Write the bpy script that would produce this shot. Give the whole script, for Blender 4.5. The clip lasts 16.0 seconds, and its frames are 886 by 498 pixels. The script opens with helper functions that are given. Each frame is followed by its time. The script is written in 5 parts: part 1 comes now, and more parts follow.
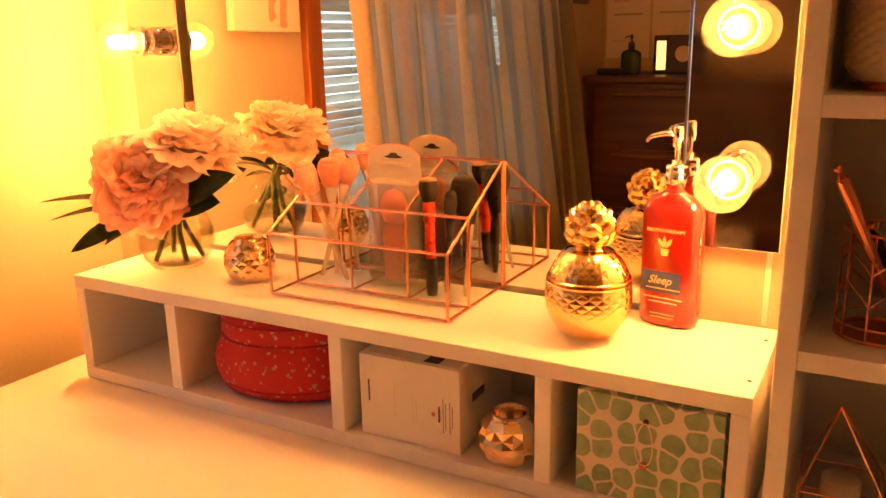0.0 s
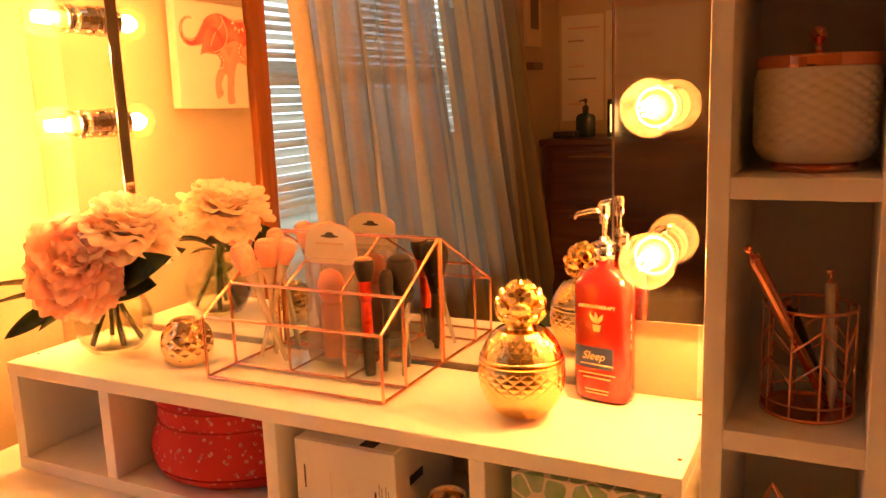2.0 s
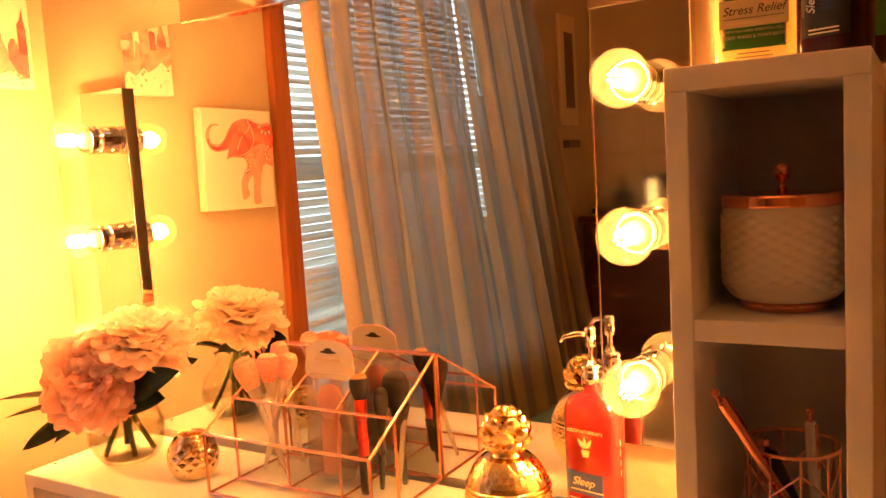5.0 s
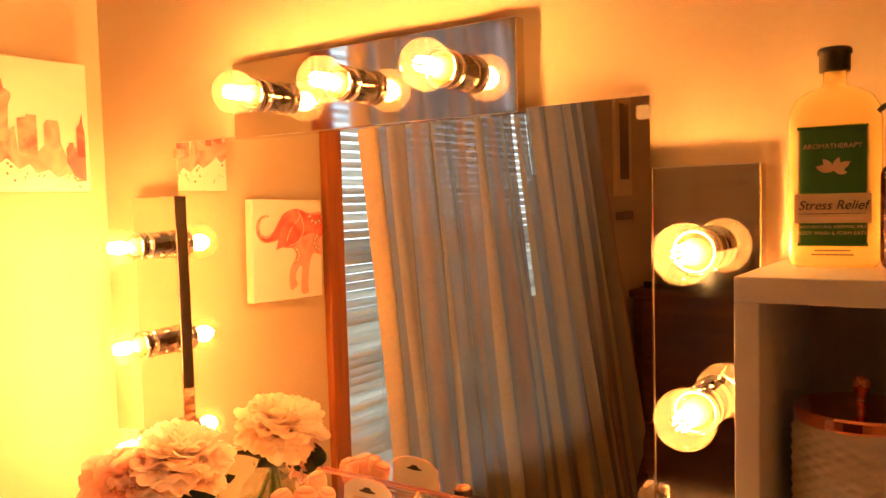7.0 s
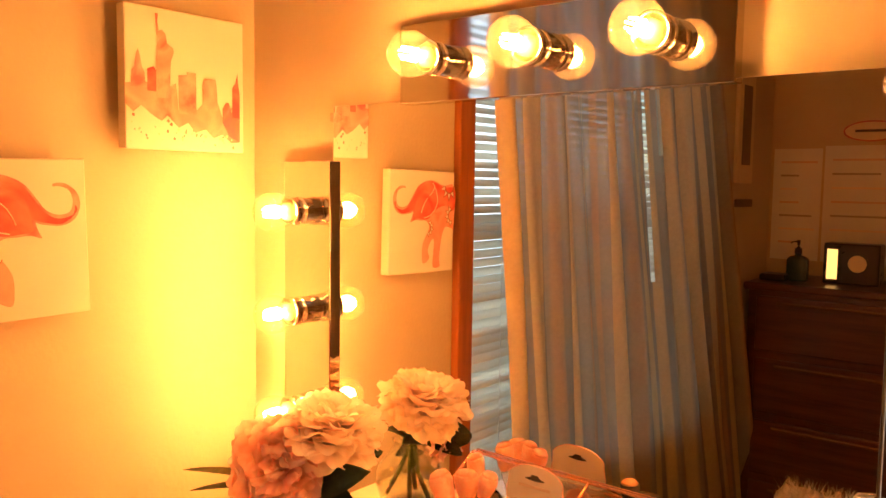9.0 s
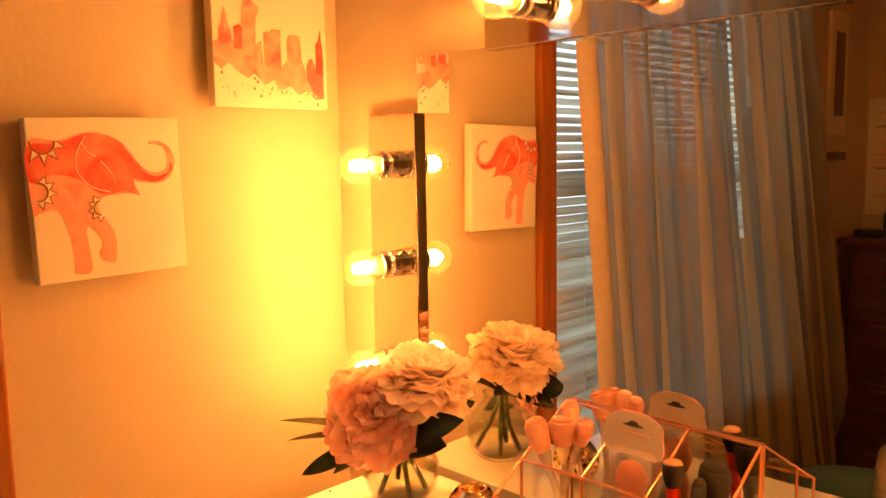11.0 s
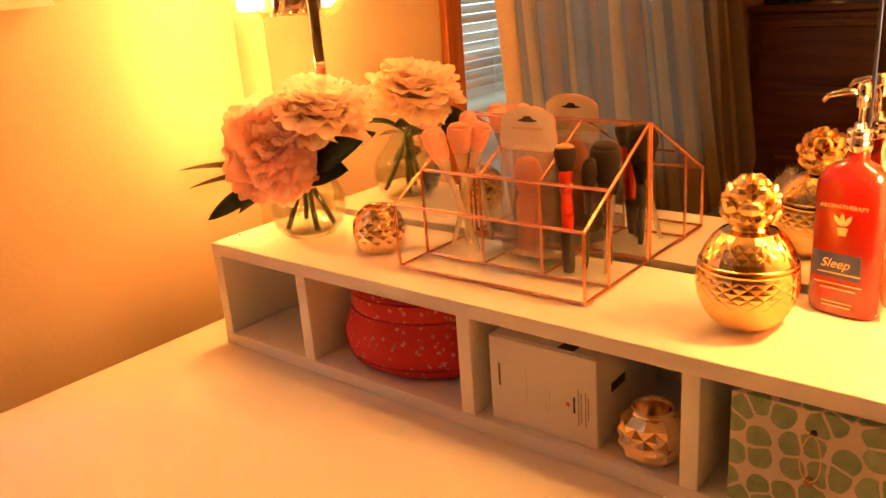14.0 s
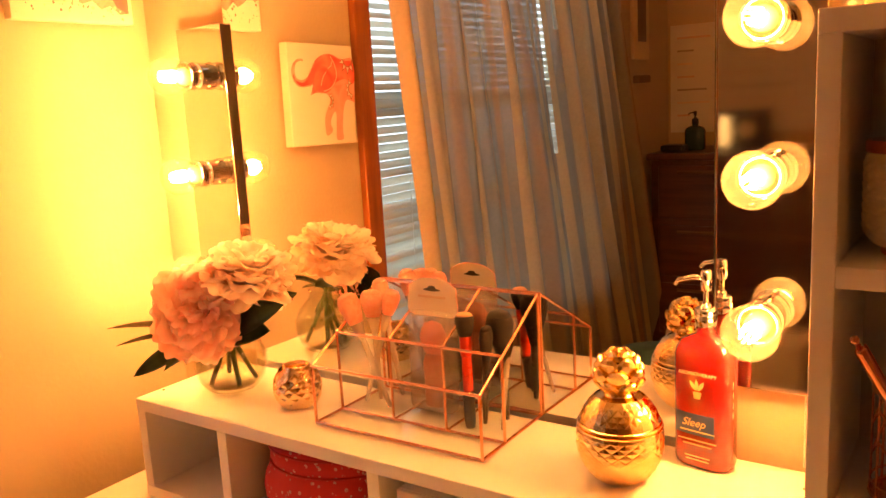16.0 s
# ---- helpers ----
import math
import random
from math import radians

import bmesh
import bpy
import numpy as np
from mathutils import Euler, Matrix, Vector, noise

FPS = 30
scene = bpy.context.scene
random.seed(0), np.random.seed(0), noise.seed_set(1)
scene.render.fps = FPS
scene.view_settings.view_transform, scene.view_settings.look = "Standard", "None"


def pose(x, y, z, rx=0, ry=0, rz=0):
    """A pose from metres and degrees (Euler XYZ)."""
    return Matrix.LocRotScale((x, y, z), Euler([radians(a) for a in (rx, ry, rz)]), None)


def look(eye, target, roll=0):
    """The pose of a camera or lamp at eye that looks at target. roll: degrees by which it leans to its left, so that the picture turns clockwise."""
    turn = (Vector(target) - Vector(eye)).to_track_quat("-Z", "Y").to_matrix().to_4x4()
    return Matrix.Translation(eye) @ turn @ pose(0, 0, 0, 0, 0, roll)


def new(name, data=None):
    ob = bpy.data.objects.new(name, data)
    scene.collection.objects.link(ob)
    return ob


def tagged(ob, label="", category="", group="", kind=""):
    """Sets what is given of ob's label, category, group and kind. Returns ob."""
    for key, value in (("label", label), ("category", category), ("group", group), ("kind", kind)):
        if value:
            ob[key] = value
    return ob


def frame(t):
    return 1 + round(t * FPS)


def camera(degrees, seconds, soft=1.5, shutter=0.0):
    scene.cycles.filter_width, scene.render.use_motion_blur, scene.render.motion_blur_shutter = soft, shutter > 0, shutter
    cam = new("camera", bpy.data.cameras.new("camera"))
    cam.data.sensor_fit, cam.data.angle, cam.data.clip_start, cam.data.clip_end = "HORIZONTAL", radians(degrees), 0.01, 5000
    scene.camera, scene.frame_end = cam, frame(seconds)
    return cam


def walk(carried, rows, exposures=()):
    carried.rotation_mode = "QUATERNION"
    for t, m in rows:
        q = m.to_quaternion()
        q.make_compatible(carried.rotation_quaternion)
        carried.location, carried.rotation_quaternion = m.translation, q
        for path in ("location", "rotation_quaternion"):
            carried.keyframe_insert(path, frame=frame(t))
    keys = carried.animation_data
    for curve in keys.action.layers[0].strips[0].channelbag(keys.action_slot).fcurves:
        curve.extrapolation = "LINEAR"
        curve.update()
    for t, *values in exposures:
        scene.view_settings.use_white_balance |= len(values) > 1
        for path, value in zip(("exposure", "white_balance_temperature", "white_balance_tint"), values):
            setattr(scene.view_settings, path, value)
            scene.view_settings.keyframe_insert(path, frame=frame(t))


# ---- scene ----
cam = camera(57.6, 16.0)
PATH = [
    (0, (0.985, -0.7, 1.217), (0.045, 0.991, 0.711), -1.1),
    (0.5, (0.987, -0.694, 1.221), (0.045, 1.009, 0.761), -1.3),
    (1, (0.999, -0.689, 1.227), (0.072, 1.031, 0.802), -1.2),
    (1.5, (1.014, -0.681, 1.233), (0.109, 1.059, 0.841), -1.5),
    (2, (1.022, -0.673, 1.239), (0.13, 1.079, 0.872), -2.1),
    (2.5, (1.039, -0.665, 1.246), (0.165, 1.102, 0.907), -2.5),
    (3, (1.05, -0.66, 1.258), (0.16, 1.102, 0.938), -2.5),
    (3.2, (1.058, -0.655, 1.261), (0.152, 1.101, 0.955), -2.5),
    (5.3, (1.095, -0.622, 1.319), (0.058, 1.077, 1.123), -3.2),
    (5.5, (1.095, -0.614, 1.332), (0.052, 1.082, 1.143), -2.9),
    (6, (1.099, -0.601, 1.368), (0.029, 1.08, 1.193), -2.7),
    (6.5, (1.088, -0.592, 1.402), (-0.016, 1.07, 1.264), -1.7),
    (7, (1.074, -0.594, 1.427), (-0.05, 1.056, 1.312), -1.6),
    (7.5, (1.041, -0.61, 1.431), (-0.111, 1.022, 1.313), -1.0),
    (8, (1.004, -0.627, 1.43), (-0.202, 0.965, 1.313), -0.1),
    (8.5, (0.975, -0.625, 1.426), (-0.272, 0.932, 1.293), 0.5),
    (9, (0.939, -0.625, 1.42), (-0.328, 0.913, 1.254), 0.8),
    (9.2, (0.931, -0.616, 1.415), (-0.362, 0.899, 1.236), 0.6),
    (11.3, (0.912, -0.643, 1.377), (-0.495, 0.755, 1.116), -1.0),
    (11.5, (0.903, -0.648, 1.368), (-0.496, 0.749, 1.067), -0.7),
    (12, (0.902, -0.645, 1.336), (-0.506, 0.726, 0.964), -1.7),
    (12.5, (0.918, -0.644, 1.302), (-0.515, 0.678, 0.853), -2.6),
    (13, (0.926, -0.649, 1.28), (-0.473, 0.675, 0.743), -3.4),
    (13.5, (0.931, -0.642, 1.25), (-0.377, 0.746, 0.646), -3.6),
    (14, (0.959, -0.623, 1.236), (-0.268, 0.823, 0.601), -4.3),
    (14.5, (0.975, -0.614, 1.224), (-0.21, 0.863, 0.581), -4.7),
    (15, (0.994, -0.618, 1.244), (-0.097, 0.93, 0.603), -3.8),
    (15.5, (1.014, -0.639, 1.282), (-0.075, 0.959, 0.774), -3.6),
    (16, (1.034, -0.674, 1.314), (-0.083, 0.946, 0.952), -3.2),
]
LIGHT = [(0, 1.1, 7300, 12), (3, 1.15, 7300, 12), (5.5, 1.1, 7100, 12), (7, 0.98, 7100, 12), (9, 0.75, 7400, 12), (11.5, 0.45, 7900, 12), (12.5, 0.5, 7900, 12), (13.3, 0.65, 7700, 12), (14.5, 0.85, 7400, 12), (16, 0.9, 7300, 12)]
walk(cam, [(t, look(eye, target, roll)) for t, eye, target, roll in PATH], LIGHT)

# ---- light ----
world = bpy.data.worlds.new("world")
scene.world = world
world.use_nodes = True
wn, wl = world.node_tree.nodes, world.node_tree.links
sky = wn.new("ShaderNodeTexSky")
sky.sky_type, sky.sun_disc, sky.sun_elevation, sky.sun_rotation = "NISHITA", False, radians(35), radians(80)
wl.new(sky.outputs[0], wn["Background"].inputs[0])
wn["Background"].inputs[1].default_value = 0.12
BULB_POWER, BULB_COLOUR = 1.0, (1.0, 0.200, 0.036)


# ---- materials ----
def shader(name):
    m = bpy.data.materials.new(name)
    m.use_nodes = True
    return m, m.node_tree.nodes, m.node_tree.links, m.node_tree.nodes["Principled BSDF"]


def mat(name, colour, rough=0.5, metal=0.0, vary=0.12, scale=8.0, bump=0.1, grain=200.0, coat=0.0, spread=0.1):
    """A plain surface: two scales of uneven colour and gloss, and a fine relief."""
    m, n, l, b = shader(name)
    co = n.new("ShaderNodeTexCoord")
    big, fine = n.new("ShaderNodeTexNoise"), n.new("ShaderNodeTexNoise")
    big.inputs["Scale"].default_value, fine.inputs["Scale"].default_value = scale, grain
    big.inputs["Detail"].default_value = 5
    for t in (big, fine):
        l.new(co.outputs["Object"], t.inputs["Vector"])
    mix = n.new("ShaderNodeMix")
    mix.data_type = "RGBA"
    mix.inputs[6].default_value = (*[max(0, c * (1 - vary)) for c in colour], 1)
    mix.inputs[7].default_value = (*[min(1, c * (1 + vary)) for c in colour], 1)
    add = n.new("ShaderNodeMath")
    add.operation = "MULTIPLY_ADD"
    l.new(fine.outputs[0], add.inputs[0])
    add.inputs[1].default_value = 0.35
    l.new(big.outputs[0], add.inputs[2])
    sub = n.new("ShaderNodeMath")
    sub.operation = "SUBTRACT"
    l.new(add.outputs[0], sub.inputs[0])
    sub.inputs[1].default_value = 0.17
    l.new(sub.outputs[0], mix.inputs[0])
    l.new(mix.outputs[2], b.inputs["Base Color"])
    rr = n.new("ShaderNodeMapRange")
    rr.inputs[3].default_value, rr.inputs[4].default_value = max(0.02, rough - spread), min(1, rough + spread)
    l.new(big.outputs[0], rr.inputs[0])
    l.new(rr.outputs[0], b.inputs["Roughness"])
    b.inputs["Metallic"].default_value = metal
    b.inputs["Coat Weight"].default_value = coat
    if bump:
        bp = n.new("ShaderNodeBump")
        bp.inputs["Strength"].default_value, bp.inputs["Distance"].default_value = bump, 0.002
        l.new(fine.outputs[0], bp.inputs["Height"])
        l.new(bp.outputs[0], b.inputs["Normal"])
    return m


def metal(name, colour, rough=0.15, dents=0.0, scale=60.0):
    m = mat(name, colour, rough, 1.0, 0.06, 20, 0.0, 300, spread=0.05)
    if dents:
        n, l = m.node_tree.nodes, m.node_tree.links
        t, bp = n.new("ShaderNodeTexNoise"), n.new("ShaderNodeBump")
        t.inputs["Scale"].default_value = scale
        bp.inputs["Strength"].default_value, bp.inputs["Distance"].default_value = dents, 0.002
        l.new(t.outputs[0], bp.inputs["Height"])
        l.new(bp.outputs[0], n["Principled BSDF"].inputs["Normal"])
    return m


def clear(name, tint=(1, 1, 1), gloss=0.04, rough=0.02, haze=0.0, haze_colour=(1, 1, 1), ior=1.45, thin=1.0):
    """Thin clear glass or plastic: it lets light straight through, mirrors by its Fresnel, and may be a little hazy."""
    m, n, l, b = shader(name)
    out = n["Material Output"]
    tr, gl, fr, mx = n.new("ShaderNodeBsdfTransparent"), n.new("ShaderNodeBsdfGlossy"), n.new("ShaderNodeLayerWeight"), n.new("ShaderNodeMixShader")
    tr.inputs[0].default_value = (*tint, 1)
    gl.inputs["Roughness"].default_value = rough
    pw, ma = n.new("ShaderNodeMath"), n.new("ShaderNodeMath")
    pw.operation, ma.operation = "POWER", "MULTIPLY_ADD"
    pw.inputs[1].default_value = 4.0
    ma.inputs[1].default_value, ma.inputs[2].default_value = (ior - 1) * 1.2, gloss
    l.new(fr.outputs["Facing"], pw.inputs[0])
    l.new(pw.outputs[0], ma.inputs[0])
    l.new(ma.outputs[0], mx.inputs[0])
    first = tr
    if haze:
        tl, df, m2, m3 = n.new("ShaderNodeBsdfTranslucent"), n.new("ShaderNodeBsdfDiffuse"), n.new("ShaderNodeMixShader"), n.new("ShaderNodeMixShader")
        tl.inputs[0].default_value = df.inputs[0].default_value = (*haze_colour, 1)
        m2.inputs[0].default_value = 0.5
        l.new(tl.outputs[0], m2.inputs[1])
        l.new(df.outputs[0], m2.inputs[2])
        m3.inputs[0].default_value = haze
        l.new(tr.outputs[0], m3.inputs[1])
        l.new(m2.outputs[0], m3.inputs[2])
        first = m3
    l.new(first.outputs[0], mx.inputs[1])
    l.new(gl.outputs[0], mx.inputs[2])
    l.new(mx.outputs[0], out.inputs[0])
    return m


def glow(name, colour, strength):
    m, n, l, b = shader(name)
    b.inputs["Base Color"].default_value = (0.8, 0.7, 0.5, 1)
    b.inputs["Emission Color"].default_value = (*colour, 1)
    b.inputs["Emission Strength"].default_value = strength
    return m


def wood(name, dark, light, scale=6.0, stretch=(1, 1, 12), rough=0.35, coat=0.2):
    m, n, l, b = shader(name)
    co, mp, t, w, r = n.new("ShaderNodeTexCoord"), n.new("ShaderNodeMapping"), n.new("ShaderNodeTexNoise"), n.new("ShaderNodeTexWave"), n.new("ShaderNodeValToRGB")
    mp.inputs["Scale"].default_value = [1.0 / s * 8 for s in stretch]
    l.new(co.outputs["Object"], mp.inputs[0])
    t.inputs["Scale"].default_value, t.inputs["Detail"].default_value, t.inputs["Roughness"].default_value = scale, 8, 0.65
    l.new(mp.outputs[0], t.inputs[0])
    r.color_ramp.elements[0].position, r.color_ramp.elements[1].position = 0.3, 0.72
    r.color_ramp.elements[0].color, r.color_ramp.elements[1].color = (*dark, 1), (*light, 1)
    l.new(t.outputs[0], r.inputs[0])
    l.new(r.outputs[0], b.inputs["Base Color"])
    b.inputs["Roughness"].default_value, b.inputs["Coat Weight"].default_value = rough, coat
    bp = n.new("ShaderNodeBump")
    bp.inputs["Strength"].default_value, bp.inputs["Distance"].default_value = 0.15, 0.002
    l.new(t.outputs[0], bp.inputs["Height"])
    l.new(bp.outputs[0], b.inputs["Normal"])
    return m


WALL = mat("wall_paint", (0.60, 0.46, 0.31), 0.6, 0, 0.05, 2.5, 0.25, 120)
CEIL = mat("ceiling_paint", (0.88, 0.87, 0.84), 0.8, 0, 0.04, 2, 0.2, 90)
# floor stays out of view; its pale carpet is invented to bounce fill light
FLOOR = mat("pale_bounce_carpet", (0.62, 0.54, 0.44), 0.95, 0, 0.12, 9, 0.8, 500)
WHITE = mat("white_laminate", (0.88, 0.85, 0.80), 0.38, 0, 0.035, 5, 0.06, 350, spread=0.08)
# a darker, warmer white for the back panels
WHITE_BACK = mat("darker_white_back", (0.74, 0.69, 0.62), 0.45, 0, 0.05, 14, 0.1, 300)
MIRROR = metal("mirror_silver", (0.86, 0.86, 0.84), 0.02)
MIRROR.node_tree.nodes["Map Range"].inputs[3].default_value = 0.0
MIRROR.node_tree.nodes["Map Range"].inputs[4].default_value = 0.012
CHROME = metal("polished_chrome", (0.70, 0.68, 0.66), 0.05)
DARK_CHROME = metal("black_chrome", (0.16, 0.14, 0.12), 0.12)
SCREW = mat("screw_hole", (0.06, 0.035, 0.02), 0.6)
BULB = clear("bulb_glass", (1.0, 0.97, 0.88), haze=0.022, haze_colour=(1.0, 0.92, 0.72))
FILAMENT = glow("lit_filament", (1.0, 0.55, 0.17), 285.0)
CAP = mat("bulb_neck", (0.85, 0.75, 0.45), 0.35)
TRIM = wood("red_stained_trim", (0.22, 0.055, 0.015), (0.42, 0.13, 0.04), 5, (1, 1, 14))
DRESS = wood("dark_dresser_wood", (0.055, 0.018, 0.008), (0.13, 0.042, 0.018), 5, (14, 1, 1), 0.3, 0.4)
PLASTIC = clear("clear_clip_plastic", (0.97, 0.96, 0.93), haze=0.15)


# ---- building blocks ----
def thing(name, label, category, m=None, group="", kind=""):
    ob = new(name)
    ob.empty_display_size = 0.02
    if m is not None:
        ob.matrix_basis = m if isinstance(m, Matrix) else Matrix.Translation(m)
    return tagged(ob, label, category, group, kind)


def part(name, bm, material, parent=None, label="", smooth=False):
    me = bpy.data.meshes.new(name)
    bm.to_mesh(me)
    bm.free()
    if smooth:
        me.polygons.foreach_set("use_smooth", [True] * len(me.polygons))
    me.materials.append(material)
    ob = new(name, me)
    ob.parent = parent
    return tagged(ob, label)


def piece(name, me, parent, m=None):
    """One more object on mesh data that is there already."""
    ob = new(name, me)
    ob.parent = parent
    if m is not None:
        ob.matrix_basis = m
    return ob


def box(x0, x1, y0, y1, z0, z1, bevel=0.0, bm=None, seg=2):
    bm = bm or bmesh.new()
    r = bmesh.ops.create_cube(bm, size=1.0, matrix=Matrix.Translation(((x0 + x1) / 2, (y0 + y1) / 2, (z0 + z1) / 2)) @ Matrix.Diagonal((x1 - x0, y1 - y0, z1 - z0, 1)))
    if bevel:
        edges = list({e for v in r["verts"] for e in v.link_edges})
        bmesh.ops.bevel(bm, geom=edges, offset=bevel, segments=seg, affect="EDGES", profile=0.5)
    return bm


def lathe(profile, n=40, bm=None, m=Matrix(), cap=True):
    """A turned body from (radius, height) pairs."""
    bm = bm or bmesh.new()
    rings = []
    for r, z in profile:
        rings.append([bm.verts.new(m @ Vector((r * math.cos(2 * math.pi * i / n), r * math.sin(2 * math.pi * i / n), z))) for i in range(n)])
    for a, b in zip(rings, rings[1:]):
        for i in range(n):
            bm.faces.new((a[i], a[(i + 1) % n], b[(i + 1) % n], b[i]))
    if cap:
        if profile[0][0] > 1e-5:
            bm.faces.new(rings[0][::-1])
        if profile[-1][0] > 1e-5:
            bm.faces.new(rings[-1])
    return bm


def tube(points, r, n=8, bm=None, r_end=None, closed=False):
    """A round bar along points, which may taper."""
    bm = bm or bmesh.new()
    pts = [Vector(p) for p in points]
    rings, side = [], None
    k = len(pts)
    for i, p in enumerate(pts):
        a = pts[(i - 1) % k] if closed or i else p
        b = pts[(i + 1) % k] if closed or i < k - 1 else p
        way = (b - a).normalized()
        if side is None:
            side = way.orthogonal().normalized()
        side = (side - way * side.dot(way)).normalized()
        up = way.cross(side)
        rad = r if r_end is None else r + (r_end - r) * i / (k - 1)
        rings.append([bm.verts.new(p + rad * (math.cos(2 * math.pi * j / n) * side + math.sin(2 * math.pi * j / n) * up)) for j in range(n)])
    for i in range(k if closed else k - 1):
        a, b = rings[i], rings[(i + 1) % k]
        for j in range(n):
            bm.faces.new((a[j], a[(j + 1) % n], b[(j + 1) % n], b[j]))
    if not closed:
        bm.faces.new(rings[0][::-1])
        bm.faces.new(rings[-1])
    return bm


def ball(r, m=Matrix(), u=16, v=10, bm=None):
    bm = bm or bmesh.new()
    bmesh.ops.create_uvsphere(bm, u_segments=u, v_segments=v, radius=r, matrix=m)
    return bm


def flat(shape, depth=0.0, bm=None, m=Matrix()):
    """A flat outline in x and z, facing -y, optionally with a depth towards +y."""
    bm = bm or bmesh.new()
    front = [bm.verts.new(m @ Vector((x, 0, z))) for x, z in shape]
    bm.faces.new(front)
    if depth:
        back = [bm.verts.new(m @ Vector((x, depth, z))) for x, z in shape]
        bm.faces.new(back[::-1])
        for i in range(len(shape)):
            j = (i + 1) % len(shape)
            bm.faces.new((front[j], front[i], back[i], back[j]))
    return bm


def words(name, text, size, m, material, parent, depth=0.0002, shear=0.0, align="CENTER", space=1.0):
    """Lettering in the built-in font, as a mesh, reading along x with its height along y of m."""
    cu = bpy.data.curves.new(name, "FONT")
    cu.body, cu.size, cu.shear, cu.align_x, cu.align_y, cu.extrude, cu.space_character = text, size, shear, align, "CENTER", depth, space
    tmp = bpy.data.objects.new(name, cu)
    me = bpy.data.meshes.new_from_object(tmp)
    bpy.data.objects.remove(tmp)
    me.materials.clear()
    me.materials.append(material)
    ob = new(name, me)
    ob.parent = parent
    ob.matrix_basis = m
    return ob


# ---- the room ----
# XR is an unseen wall, pulled in close as a bounce for the bulbs
XL, YB, YF, XR, ZC = -0.16, 0.24, -2.45, 1.75, 2.42
MW = pose(0, 0.2050, 0)     # the mirror's front plane

tagged(part("floor", box(XL - 0.15, XR + 0.15, YF - 0.15, YB + 0.15, -0.05, 0), FLOOR), "unseen floor, given a pale beige carpet to bounce light", "floor", kind="structure")
tagged(part("ceiling", box(XL - 0.15, XR + 0.15, YF - 0.15, YB + 0.15, ZC, ZC + 0.1), CEIL), "plain pale painted ceiling", "ceiling", kind="structure")
wb = part("wall_back", box(XL - 0.3, XR + 0.3, 0.009, 0.13, 0, ZC), WALL)
wb.matrix_basis = MW
tagged(wb, "cream painted wall behind the vanity mirror", "wall", kind="structure")
tagged(part("wall_front", box(XL, XR, YF - 0.12, YF, 0, ZC), WALL), "cream painted wall behind the dresser", "wall", kind="structure")
# added out of view to throw bulb light back on the fronts
tagged(part("wall_right", box(XR, XR + 0.12, YF - 0.12, YB + 0.1, 0, ZC), WALL), "unseen cream side wall, set close to bounce light", "wall", kind="structure")
# the window's wall: pieces round one opening
WY0, WY1, WZ0, WZ1 = -1.62, -0.377, 0.66, 2.02
bm = box(XL - 0.14, XL, WY1, 0.216, 0, ZC)
box(XL - 0.14, XL, YF - 0.12, WY0, 0, ZC, bm=bm)
box(XL - 0.14, XL, WY0, WY1, 0, WZ0, bm=bm)
box(XL - 0.14, XL, WY0, WY1, WZ1, ZC, bm=bm)
tagged(part("wall_left", bm, WALL), "cream painted wall with the window opening", "wall", kind="structure")

win = thing("window_1", "window with red-stained wooden casing", "window", (XL, 0, 0), kind="structure")
part("casing_board", box(0.002, 0.022, WY1 - 0.004, WY1 + 0.050, 0.663, 2.10, 0.004), TRIM, win, "red-brown stained casing board")
part("casing_board", box(0.002, 0.022, WY0 - 0.062, WY0 + 0.004, 0.663, 2.10, 0.004), TRIM, win)
part("casing_head", box(0.002, 0.024, WY0 - 0.08, WY1 + 0.08, 2.101, 2.17, 0.004), TRIM, win)
part("window_sill", box(-0.12, 0.05, WY0 - 0.06, WY1 + 0.06, 0.635, 0.662, 0.006), TRIM, win)
part("window_frame", box(-0.135, -0.10, WY0 + 0.002, WY0 + 0.05, WZ0 + 0.004, WZ1 - 0.002, 0.003), WHITE, win)
part("window_frame", box(-0.135, -0.10, WY1 - 0.018, WY1 - 0.002, WZ0 + 0.004, WZ1 - 0.002, 0.003), WHITE, win)
part("window_frame", box(-0.137, -0.098, WY0 + 0.05, WY1 - 0.018, 1.29, 1.33, 0.003), WHITE, win)
PANE = clear("window_glass", (0.96, 0.98, 0.98))
pn = part("pane", box(-0.125, -0.121, WY0 + 0.045, WY1 - 0.016, WZ0 + 0.01, WZ1 - 0.01), PANE, win)
pn.visible_shadow = False

# ---- furniture ----
desk = thing("desk", "plain white laminate desk with a smooth top", "desk", (0, 0, 0))
part("desktop", box(-0.082, 1.30, -0.470, 0.205, 0.712, 0.75, 0.002), WHITE, desk)
for x in (-0.06, 1.24):
    for y in (-0.44, 0.11):
        part("leg", box(x, x + 0.04, y, y + 0.04, 0, 0.711, 0.002), WHITE, desk)

HT, TH, HL = 0.905, 0.018, 0.905
hutch = thing("desk_hutch", "long low white cubby shelf with four compartments", "shelf", pose(0, 0, 0.75))
part("top_board", box(0, HL, 0, 0.192, HT - 0.75 - TH, HT - 0.75, 0.0012), WHITE, hutch)
part("bottom_board", box(0, HL, 0, 0.192, 0.0005, TH, 0.0012), WHITE, hutch)
for x in (0.0, 0.175, 0.440, 0.698, HL - TH):
    part("side_board" if x in (0.0, HL - TH) else "divider", box(x, x + TH, 0.0008, 0.191, TH, HT - 0.75 - TH, 0.0012), WHITE, hutch)
part("back_panel", box(0.004, HL - 0.004, 0.1885, 0.1917, TH * 0.5, HT - 0.76), WHITE_BACK, hutch)
